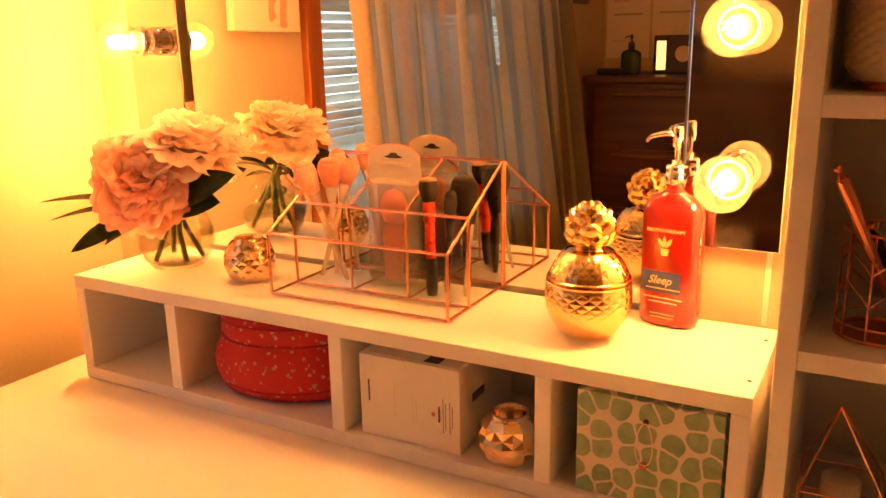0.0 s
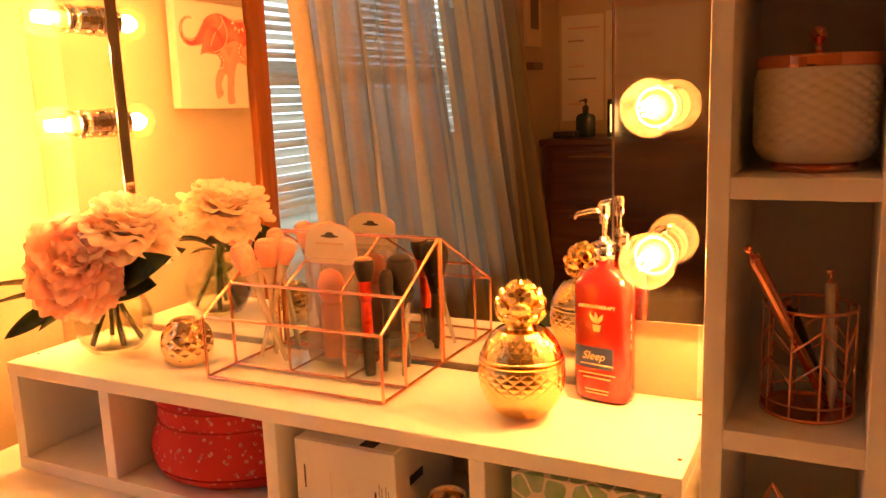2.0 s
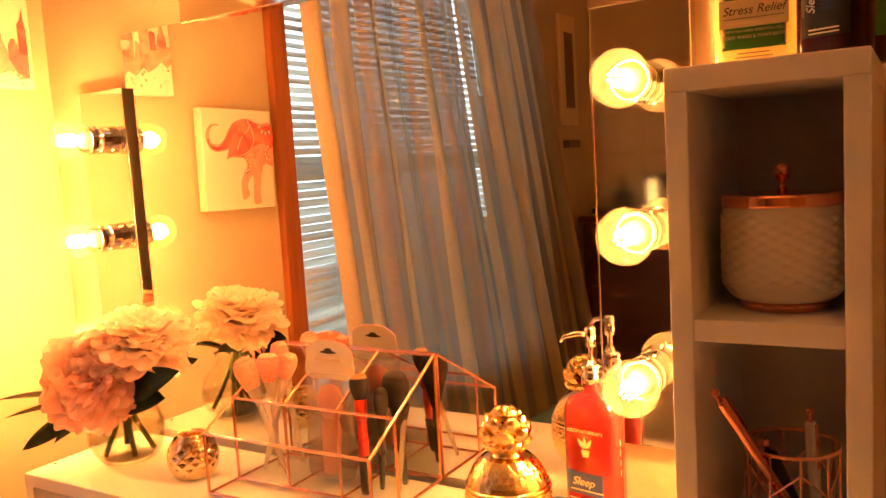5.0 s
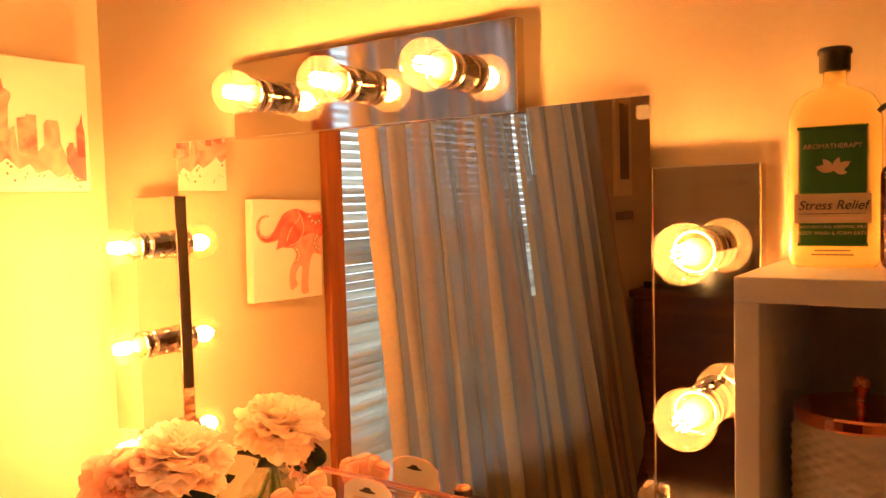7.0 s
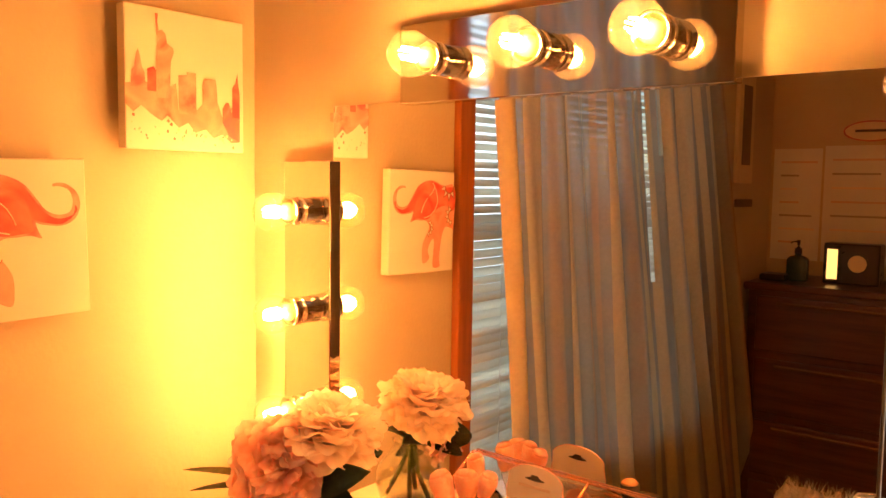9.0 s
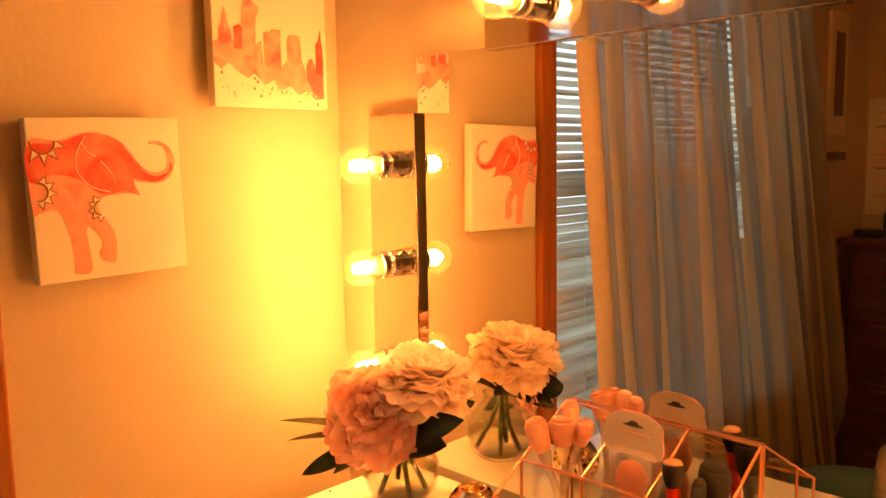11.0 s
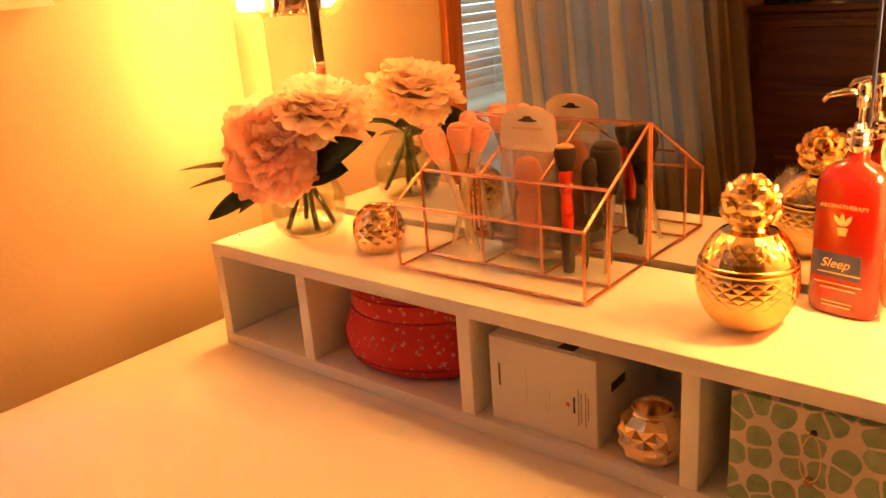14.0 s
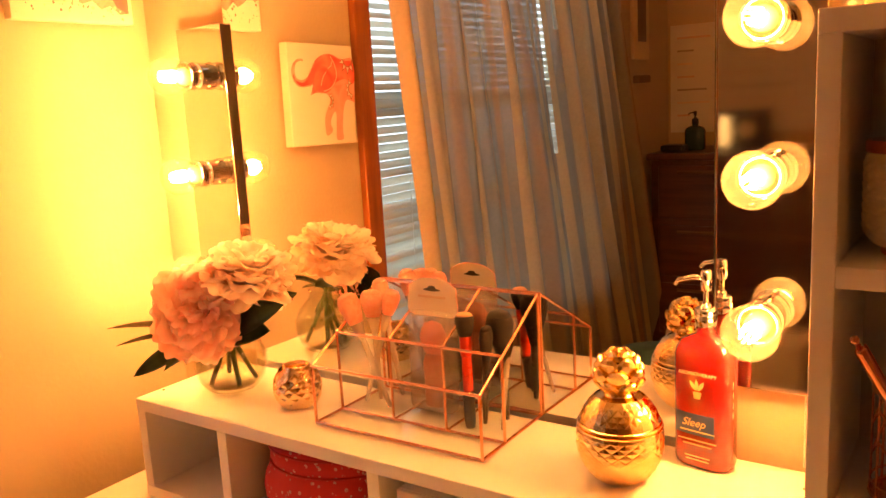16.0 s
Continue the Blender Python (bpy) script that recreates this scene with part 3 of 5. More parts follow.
part("dial", lathe([(0, 0), (0.028, 0), (0.028, 0.003), (0.024, 0.004), (0, 0.004)], 32, m=pose(0.105, 0.0203, 0.07, -90)), CREAM, clock, "pale round dial")
ph = thing("dark_case", "dark folded case lying on the dresser", "case", (-0.045, -2.15, 1.0620))
part("shell", box(-0.035, 0.06, -0.05, 0.04, 0, 0.026, 0.008, seg=3), BLACK, ph)
INK_FAINT = mat("faint_red_marker", (0.74, 0.48, 0.38), 0.8)
for x0, x1, z0, z1, lab in ((-0.148, 0.040, 1.12, 1.575, "tall"), (0.050, 0.46, 1.12, 1.585, "wide")):
    po = thing("paper_poster", "white %s paper with faded handwritten lines on the wall" % lab, "poster", (x0, YF + 0.001, z0))
    part("sheet", box(0, x1 - x0, 0, 0.0015, 0, z1 - z0), PAPER, po)
    for k in range(7):
        zz = (z1 - z0) * (0.88 - 0.12 * k)
        part("written_line", box(0.03, (x1 - x0) * random.uniform(0.45, 0.93), 0.002, 0.0025, zz - 0.004, zz + 0.004), (CHALK, INK_FAINT, BEIGE_LINE)[(k + len(lab)) % 3], po)
sg = thing("oval_sign", "small oval paper sign with a red border", "sign", (0.215, YF + 0.001, 1.640))
part("oval", flat([(0.10 * math.cos(i * math.pi / 16), 0.038 * math.sin(i * math.pi / 16)) for i in range(32)], 0.002), CREAM, sg).matrix_basis = pose(0, 0.002, 0, 0, 0, 180)
part("border", tube([(0.10 * math.cos(i * math.pi / 16), 0.003, 0.038 * math.sin(i * math.pi / 16)) for i in range(32)], 0.003, 6, closed=True), INK_PLUM, sg, "red painted border")
part("written_line", box(-0.06, 0.06, 0.0025, 0.004, -0.004, 0.006), DARK_INK, sg)
FADED = mat("faded_brown_print", (0.20, 0.13, 0.08), 0.6)
pf = thing("picture_frame", "narrow pale picture frame with a dark picture", "picture", (XL + 0.001, -2.09, 1.43))
part("frame_board", box(0, 0.016, -0.085, 0.085, 0, 0.44, 0.004), CREAM, pf)
part("picture", box(0.0165, 0.018, -0.045, 0.045, 0.07, 0.37), FADED, pf)
part("ledge", box(0, 0.03, -0.06, 0.06, -0.09, -0.06, 0.004), FADED, pf)

TEAL = mat("teal_upholstery", (0.035, 0.085, 0.075), 0.85, 0, 0.15, 14, 0.5, 600)
FUR = mat("white_fur", (0.70, 0.62, 0.52), 0.95, 0, 0.12, 30, 0.8, 700)
chair = thing("tub_chair", "low teal upholstered tub chair", "chair", Matrix.Translation((0.55, -0.95, 0)))
bm = bmesh.new()
secs = []
for i in range(25):
    a = math.pi * (1.0 - i / 24)
    rx, ry = 0.34, 0.30
    c = Vector((rx * math.cos(a), ry * math.sin(a), 0))
    o = Vector((math.cos(a), math.sin(a), 0))
    secs.append([bm.verts.new(c + o * dx + Vector((0, 0, z if z < 0.5 else z * (0.82 + 0.28 * math.sin(a))))) for dx, z in ((-0.04, 0.30), (-0.045, 0.61), (-0.035, 0.665), (0, 0.685), (0.035, 0.665), (0.045, 0.61), (0.04, 0.30))])
for a, b in zip(secs, secs[1:]):
    for j in range(7):
        bm.faces.new((a[j], b[j], b[(j + 1) % 7], a[(j + 1) % 7]))
bm.faces.new(secs[0])
bm.faces.new(secs[-1][::-1])
part("backrest", bm, TEAL, chair, "", True)
part("seat", box(-0.29, 0.29, -0.28, 0.24, 0.28, 0.43, 0.05, seg=4), TEAL, chair, "", True)
for x in (-0.22, 0.22):
    for y in (-0.22, 0.18):
        part("leg", tube([(x, y, 0), (x, y, 0.279)], 0.012, 10, r_end=0.02), DRESS, chair)
throw = thing("fur_throw", "white faux fur throw laid over the chair back", "throw", (0.60, -0.652, 0.758))
bm = bmesh.new()
rows = []
for i in range(15):
    s = -0.30 + 0.60 * i / 14
    prof = []
    for j in range(15):
        q = -1 + 2 * j / 14
        y = 0.064 * math.tanh(q * 2.2)
        prof.append(bm.verts.new((s * 0.5, y + random.uniform(-0.004, 0.004) - 0.09 * (s * 0.5) ** 2 * 8, 0.038 - 0.26 * max(0, abs(q) - 0.34) + random.uniform(-0.006, 0.006))))
    rows.append(prof)
for a, b in zip(rows, rows[1:]):
    for j in range(14):
        bm.faces.new((a[j], b[j], b[j + 1], a[j + 1]))
bmesh.ops.solidify(bm, geom=bm.faces[:], thickness=0.02)
part("pelt", bm, FUR, throw, "", True)
bm = bmesh.new()
for k in range(1500):
    x, q = random.uniform(-0.15, 0.15), random.uniform(-1, 1)
    y, z = 0.066 * math.tanh(q * 2.2) - 0.09 * x * x * 8, 0.04 - 0.26 * max(0, abs(q) - 0.34)
    d = Vector((random.uniform(-0.3, 0.3), q + random.uniform(-0.3, 0.3), random.uniform(0.1, 0.9))).normalized() * random.uniform(0.015, 0.03)
    p = Vector((x, y, z))
    s = d.orthogonal().normalized() * 0.0012
    bm.faces.new([bm.verts.new(v) for v in (p - s, p + s, p + d)])
tagged(part("tufts", bm, FUR, throw), kind="stuff")

# ---- canvases on the window's wall ----
def canvas(name, label, y0, y1, z0, z1, lean):
    """A wrapped canvas whose face looks to +x; drawn on in y and z, with the origin at its lower far corner."""
    c = thing(name, label, "wall art", pose(XL, y0, z0, lean, 0, 0) @ Matrix.Diagonal((1, (y1 - y0) / 0.206, 1, 1)))
    part("wrap", box(0.016, 0.036, 0, 0.206, 0, z1 - z0, 0.002), CANVAS, c)
    part("hook", box(0.0005, 0.0165, 0.098, 0.108, (z1 - z0) - 0.03, (z1 - z0) - 0.015, 0.001), DARK_CHROME, c, "small picture hook")
    return c


def paint(c, shape, material, lift, name="painted_shape"):
    """A flat painted outline on a canvas, in fractions of the face: u from the window's side, v upwards."""
    bm = bmesh.new()
    pts = [Vector((0.0365 + lift * 0.0002, u * 0.206, v * 0.206)) for u, v in shape]
    vs = [bm.verts.new(p) for p in pts]
    for a, b, d in tessellate_polygon([[Vector((p.y, p.z, 0)) for p in pts]]):
        bm.faces.new((vs[a], vs[b], vs[d]))
    for f in bm.faces:
        f.normal_update()
        if f.normal.x < 0:
            f.normal_flip()
    return part(name, bm, material, c)


def smooth_outline(pts, n=6):
    out, k = [], len(pts)
    for i in range(k):
        p0, p1, p2, p3 = [Vector(pts[(i + j - 1) % k]) for j in range(4)]
        for s in range(n):
            t = s / n
            out.append(tuple(0.5 * (2 * p1 + (p2 - p0) * t + (2 * p0 - 5 * p1 + 4 * p2 - p3) * t * t + (3 * p1 - p0 - 3 * p2 + p3) * t ** 3)))
    return out


city = canvas("skyline_canvas", "square canvas with a pink watercolour city skyline", -0.034, 0.165, 1.461, 1.662, 0)
low = [(0.0, 0.30), (0.06, 0.25), (0.12, 0.30), (0.2, 0.24), (0.28, 0.2), (0.33, 0.24), (0.42, 0.16), (0.5, 0.2), (0.56, 0.13), (0.65, 0.16), (0.72, 0.10), (0.80, 0.13), (0.88, 0.07), (0.96, 0.08)]
base = low + [(0.96, 0.34), (0.84, 0.33), (0.8, 0.26), (0.76, 0.36), (0.62, 0.34), (0.58, 0.30), (0.42, 0.28), (0.40, 0.47), (0.34, 0.44), (0.28, 0.44), (0.16, 0.46), (0.0, 0.44)]
paint(city, base, INK_CORAL, 1)
for lift, mtl, s in (
        (2, INK_CORAL, [(0.04, 0.42), (0.05, 0.53), (0.07, 0.56), (0.085, 0.64), (0.10, 0.68), (0.115, 0.64), (0.13, 0.56), (0.15, 0.52), (0.16, 0.42)]),
        (2, INK_RED, [(0.17, 0.40), (0.17, 0.55), (0.22, 0.57), (0.25, 0.54), (0.25, 0.40)]),
        (3, INK_CORAL, [(0.24, 0.36), (0.24, 0.60), (0.25, 0.70), (0.26, 0.76), (0.245, 0.80), (0.24, 0.90), (0.235, 0.935), (0.26, 0.935), (0.255, 0.88), (0.265, 0.82), (0.29, 0.83), (0.32, 0.80), (0.33, 0.74), (0.38, 0.71), (0.385, 0.68), (0.36, 0.62), (0.35, 0.45), (0.36, 0.36)]),
        (2, INK_CORAL, [(0.42, 0.26), (0.42, 0.53), (0.49, 0.54), (0.49, 0.56), (0.57, 0.56), (0.57, 0.26)]),
        (2, INK_CORAL, [(0.62, 0.30), (0.63, 0.50), (0.65, 0.53), (0.74, 0.53), (0.75, 0.48), (0.76, 0.30)]),
        (3, INK_PLUM, [(0.80, 0.22), (0.80, 0.32), (0.83, 0.37), (0.86, 0.37), (0.88, 0.30), (0.96, 0.30), (0.96, 0.08), (0.86, 0.12)]),
        (4, INK_RED, [(0.89, 0.26), (0.89, 0.48), (0.92, 0.52), (0.94, 0.60), (0.945, 0.52), (0.96, 0.44), (0.96, 0.26)])):
    paint(city, s, mtl, lift)
for k in range(46):
    u, v, r = random.uniform(0.02, 0.94), random.uniform(0.03, 0.13), random.uniform(0.004, 0.014)
    v = v + 0.16 * (1 - u) * random.random()
    paint(city, [(u + r * math.cos(a * 1.05) * random.uniform(0.6, 1.3), v + r * math.sin(a * 1.05)) for a in range(6)], (INK_CORAL, INK_PLUM, CREAM)[k % 3], 5 + 0.1 * k, "paint_spatter")

ele = canvas("elephant_canvas", "square canvas with a coral watercolour elephant", -0.286, -0.089, 1.234, 1.440, 1.2)
body = smooth_outline([(0.0, 0.85), (0.18, 0.86), (0.34, 0.905), (0.46, 0.90), (0.58, 0.85), (0.66, 0.76), (0.72, 0.68), (0.80, 0.645), (0.88, 0.66), (0.905, 0.73), (0.88, 0.80), (0.82, 0.825), (0.775, 0.825), (0.785, 0.845), (0.86, 0.842), (0.93, 0.79), (0.955, 0.71), (0.92, 0.62), (0.83, 0.575), (0.70, 0.585), (0.655, 0.60), (0.67, 0.545), (0.69, 0.50), (0.62, 0.52), (0.54, 0.515), (0.45, 0.51), (0.40, 0.46), (0.42, 0.40), (0.47, 0.33), (0.50, 0.25), (0.49, 0.10), (0.42, 0.11), (0.385, 0.15), (0.41, 0.20), (0.40, 0.26), (0.34, 0.33), (0.315, 0.30), (0.325, 0.18), (0.325, 0.05), (0.22, 0.05), (0.225, 0.12), (0.215, 0.25), (0.175, 0.40), (0.12, 0.45), (0.03, 0.43), (0.0, 0.45)], 4)
paint(ele, body, INK_CORAL, 1)
paint(ele, smooth_outline([(0.0, 0.83), (0.18, 0.845), (0.34, 0.895), (0.46, 0.89), (0.58, 0.835), (0.66, 0.735), (0.72, 0.66), (0.80, 0.62), (0.90, 0.64), (0.92, 0.70), (0.93, 0.66), (0.83, 0.585), (0.70, 0.60), (0.63, 0.62), (0.64, 0.55), (0.54, 0.53), (0.42, 0.53), (0.30, 0.62), (0.15, 0.66), (0.0, 0.62)], 4), INK_RED, 2)


def stroke(c, pts, w, material, lift):
    bm = tube([(0.0365 + lift * 0.0002, u * 0.206, v * 0.206) for u, v in pts], w, 5)
    return part("painted_line", bm, material, c)


stroke(ele, smooth_outline([(0.36, 0.885), (0.30, 0.80), (0.28, 0.70), (0.32, 0.62), (0.40, 0.56), (0.50, 0.535), (0.40, 0.56), (0.32, 0.62), (0.28, 0.70), (0.30, 0.80)], 4)[:20], 0.0009, CHALK, 3)
stroke(ele, [(0.44, 0.73), (0.48, 0.69), (0.51, 0.64), (0.53, 0.59)], 0.0008, CHALK, 3)
stroke(ele, [(0.33, 0.85), (0.36, 0.79), (0.41, 0.76)], 0.0008, CHALK, 3)
for u0, v0, r, a0, a1 in ((0.09, 0.86, 0.075, 180, 360), (0.045, 0.56, 0.055, -100, 100), (0.42, 0.44, 0.045, 100, 270)):
    stroke(ele, [(max(0.004, u0 + r * math.cos(radians(a))), v0 + r * math.sin(radians(a))) for a in range(a0, a1 + 1, 20)], 0.0012, INK_LINE, 4)
    for a in range(a0 + 20, a1, 36):
        ca, sa = math.cos(radians(a)), math.sin(radians(a))
        tip = [(u0 + r * 1.15 * ca - 0.022 * sa, v0 + r * 1.15 * sa + 0.022 * ca), (u0 + r * 2.0 * ca, v0 + r * 2.0 * sa), (u0 + r * 1.15 * ca + 0.022 * sa, v0 + r * 1.15 * sa - 0.022 * ca)]
        if min(p[0] for p in tip) > 0.003:
            stroke(ele, tip, 0.0007, INK_LINE, 4)
            paint(ele, [(u0 + (p[0] - u0) * 0.9, v0 + (p[1] - v0) * 0.9) for p in tip], CANVAS, 5)

# ---- on the hutch ----
def lattice(radius_at, zs, n, depth, bm=None, m=Matrix(), shrink=0.0):
    """A turned body cut into diamonds, each with its middle pushed out or in."""
    bm = bm or bmesh.new()
    rings = []
    for k, z in enumerate(zs):
        r = radius_at(z)
        rings.append([bm.verts.new(m @ Vector((r * math.cos(2 * math.pi * (i + 0.5 * (k % 2)) / n), r * math.sin(2 * math.pi * (i + 0.5 * (k % 2)) / n), z))) for i in range(n)])
    for k in range(len(zs) - 2):
        for i in range(n):
            a = 2 * math.pi * (i + 0.5 * (k % 2)) / n
            if k % 2 == 0:
                left, right = rings[k + 1][(i - 1) % n], rings[k + 1][i]
            else:
                left, right = rings[k + 1][i], rings[k + 1][(i + 1) % n]
            r = radius_at(zs[k + 1]) * math.cos(math.pi / n) + depth
            mid = bm.verts.new(m @ Vector((r * math.cos(a), r * math.sin(a), zs[k + 1])))
            ring4 = (rings[k][i], right, rings[k + 2][i], left)
            if shrink:
                face = sum((q.co for q in ring4), Vector()) / 4
                rim = [bm.verts.new(q.co.lerp(face, shrink) + (mid.co - face) * 0.25) for q in ring4]
                for q in range(4):
                    bm.faces.new((ring4[q], ring4[(q + 1) % 4], rim[(q + 1) % 4], rim[q]))
                ring4 = rim
            for q in range(4):
                bm.faces.new((ring4[q], ring4[(q + 1) % 4], mid))
    lo, hi, odd = rings[-2], rings[-1], (len(zs) - 1) % 2
    for i in range(n):
        bm.faces.new((rings[0][i], rings[0][(i + 1) % n], rings[1][i]))
        bm.faces.new((hi[(i + 1) % n], hi[i], lo[(i + 1) % n] if odd else lo[i]))
    return bm, rings


# pineapple jar
pine = thing("pineapple_jar", "shiny gold pineapple jar with a leafy lid", "jar", pose(0.722, 0.090, HT + 0.0003, 0, 0, 20) @ Matrix.Diagonal((1.08, 1.08, 1.0, 1)))


def pine_r(z):
    t = (z - 0.046) / 0.050
    return 0.0425 * math.sqrt(max(0.02, 1 - t * t * 0.93)) if z < 0.046 else 0.0425 * math.sqrt(max(0.02, 1 - ((z - 0.046) / 0.058) ** 2))


zs = [0.001 + 0.061 * k / 12 for k in range(13)]
bm, rings = lattice(pine_r, zs, 20, 0.0011, shrink=0.16)
bm.faces.new(rings[0][::-1])
lathe([(pine_r(0.062) + 0.0006, 0.0605), (pine_r(0.062) + 0.0012, 0.0622), (pine_r(0.063) - 0.001, 0.0635), (0.02, 0.0636)], 48, bm, cap=False)
part("body", bm, GOLD, pine)
lid = bmesh.new()
lathe([(0.02, 0.0642), (pine_r(0.0645) + 0.0012, 0.0642), (pine_r(0.066) + 0.0012, 0.0662), (pine_r(0.067), 0.0672)], 48, lid, cap=False)
zs = [0.067 + 0.027 * k / 5 for k in range(6)]
lattice(pine_r, zs, 20, 0.0010, lid, shrink=0.16)
lathe([(pine_r(0.093), 0.0925), (0.0150, 0.0955), (0.0125, 0.099), (0.014, 0.102)], 32, lid, cap=False)
lid_ob = part("lid", lid, GOLD, pine)
crown = bmesh.new()
for tier, (cnt, rad, z, tilt, k) in enumerate(((6, 0.0160, 0.106, 48, 1.0), (6, 0.0185, 0.1165, 30, 1.05), (6, 0.0155, 0.1275, 14, 1.0), (4, 0.0085, 0.1345, 5, 0.9), (1, 0.0, 0.138, 0, 0.8))):
    for i in range(cnt):
        a = 2 * math.pi * (i + 0.5 * (tier % 2)) / cnt
        mm = Matrix.Translation((rad * math.cos(a), rad * math.sin(a), z)) @ Matrix.Rotation(a, 4, "Z") @ Matrix.Rotation(radians(tilt), 4, "Y") @ Matrix.Diagonal((0.0055 * k, 0.0108 * k, 0.0120 * k, 1))
        ball(1.0, mm, 8, 6, crown)
ball(1.0, Matrix.Translation((0, 0, 0.118)) @ Matrix.Diagonal((0.0165, 0.0165, 0.021, 1)), 16, 10, crown)
part("leaf_crown", crown, GOLD, lid_ob, "crown of rounded gold leaves")


def votive(m, label, r, h, n, rows, depth, open_r, edge):
    """A round faceted votive holder with an open top."""
    v = thing("votive_holder", label, "candle holder", m, "faceted votives")

    def rad(z):
        t = (z - h * 0.46) / (h * 0.62)
        return r * math.sqrt(max(0.05, 1 - t * t))
    zs = [0.001 + (h * 0.9 - 0.001) * k / rows for k in range(rows + 1)]
    bm, rings = lattice(rad, zs, n, depth, shrink=edge)
    bm.faces.new(rings[0][::-1])
    top = rad(zs[-1])
    part("cup", bm, MERCURY, v, "", depth < 0)
    part("rim", lathe([(top + 0.0002, zs[-1] - 0.002), (open_r + 0.001, h - 0.004), (open_r + 0.0015, h - 0.001), (open_r, h), (open_r - 0.0018, h - 0.0008), (open_r - 0.003, h - 0.006), (open_r * 0.9, h * 0.35), (0, h * 0.33)], 40, cap=False), MERCURY, v, "smooth open rim", True)
    return v


votive(pose(0.246, 0.092, HT + 0.0003, 0, 0, 8) @ Matrix.Diagonal((1.10, 1.10, 0.96, 1)), "round gold mercury-glass votive with cut diamonds", 0.0315, 0.062, 12, 8, -0.0030, 0.016, 0.26)
votive(pose(0.656, 0.034, 0.7683) @ Matrix.Diagonal((1.10, 1.10, 0.98, 1)), "gold mercury-glass votive with raised facets and open rim", 0.030, 0.058, 9, 6, 0.0040, 0.0185, 0.30)

# lotion bottle
lot = dispenser(pose(0.791, 0.164, HT + 0.0003, 0, 0, -10) @ Matrix.Scale(1.085, 4), "lotion_bottle", "red lotion bottle with a navy label and chrome pump", RED_SOAP, CHROME, 0.060, 0.034, 0.135, 0.036, 0.014, 0.052)
part("foot", lathe([(0.8, 0.0), (1.0, 0.002), (1.008, 0.006), (1.0, 0.0075)], 40, m=Matrix.Diagonal((0.0288, 0.0162, 1, 1)), cap=False), BLACK, lot, "dark glass foot", True)


def front(x, z, y=-0.0185, turn=0):
    return pose(x, y, z, 90, 0, 0) @ pose(0, 0, 0, 0, 0, turn)


def curved(x0, x1, z0, z1, half, y0, material, parent, name, lift=0.0004):
    """A label that follows a bottle's rounded front."""
    bm = bmesh.new()
    k = 12
    fr = []
    for i in range(k + 1):
        x = x0 + (x1 - x0) * i / k
        y = -y0 * max(0.0, 1 - abs(x / half) ** 3.226) ** 0.31 - lift
        fr.append([bm.verts.new((x, y - d, z)) for d, z in ((0, z0), (0, z1), (-0.0006, z0), (-0.0006, z1))])
    for a, b in zip(fr, fr[1:]):
        for p, q in ((0, 1), (1, 3), (3, 2), (2, 0)):
            bm.faces.new((a[p], b[p], b[q], a[q]))
    bm.faces.new([fr[0][q] for q in (0, 1, 3, 2)])
    bm.faces.new([fr[-1][q] for q in (0, 2, 3, 1)])
    bmesh.ops.recalc_face_normals(bm, faces=bm.faces[:])
    return part(name, bm, material, parent)


lab = curved(-0.0250, 0.0165, 0.036, 0.058, 0.030, 0.017, NAVY, lot, "label")
words("writing", "Sleep", 0.0115, front(-0.004, 0.049), INK_GOLD, lot, shear=0.35)
words("writing", "AROMATHERAPY", 0.0050, front(0, 0.100), INK_GOLD, lot, space=1.05)
for z, w in ((0.0405, 0.036), (0.031, 0.040), (0.0265, 0.030), (0.014, 0.026), (0.0105, 0.024)):
    part("print_bar", box(-w / 2, w / 2, -0.0186, -0.0179, z - 0.0005, z + 0.0005), INK_GOLD, lot)
for k, z in enumerate((0.06, 0.07, 0.08, 0.09)):
    part("print_bar", box(0.0290, 0.0301, -0.0036, -0.0030, z - 0.0035, z + 0.0035), INK_GOLD, lot)
em = bmesh.new()
for sx, a in ((-1, 35), (0, 5), (1, -30)):
    flat([(0.0021 * math.sin(math.pi * t) * q + 0, 0.012 * t) for t, q in ((0, 1), (0.25, 1), (0.5, 1), (0.75, 1), (1, 1), (0.75, -1), (0.5, -1), (0.25, -1))], 0, em, Matrix.Translation((sx * 0.001, -0.0186, 0.083)) @ Matrix.Rotation(radians(-a), 4, "Y"))
flat([(-0.0045, 0.082), (0.0045, 0.082), (0.0032, 0.075), (-0.0032, 0.075)], 0, em, Matrix.Translation((0, -0.0186, 0)))
part("emblem", em, INK_GOLD, lot, "pale printed leaf emblem")

# flowers in a round vase
VX, VY = 0.106, 0.090
BOUQUET = Matrix.Translation((0.104, 0.098, HT)) @ Matrix.Scale(1.065, 4) @ Matrix.Translation((-VX, -VY, -HT))
vase = thing("glass_vase", "round clear glass vase half full of water", "vase", BOUQUET @ Matrix.Translation((VX, VY, HT + 0.0003)))
outer = [(0.022, 0.0), (0.034, 0.003), (0.045, 0.016), (0.0505, 0.034), (0.0500, 0.050), (0.043, 0.067), (0.031, 0.080), (0.024, 0.088), (0.0235, 0.094), (0.026, 0.100)]
part("bowl", lathe(outer + [(0.0245, 0.0995), (0.0220, 0.094), (0.0222, 0.088), (0.029, 0.079), (0.041, 0.066), (0.0478, 0.050), (0.0482, 0.034), (0.043, 0.018), (0.032, 0.007), (0, 0.006)], 44, cap=False), VASE, vase, "", True)
part("water", lathe([(0, 0.0065), (0.0318, 0.0075), (0.0426, 0.0185), (0.0477, 0.034), (0.0478, 0.042), (0, 0.0425)], 44, cap=False), WATER, vase, "still water", True)


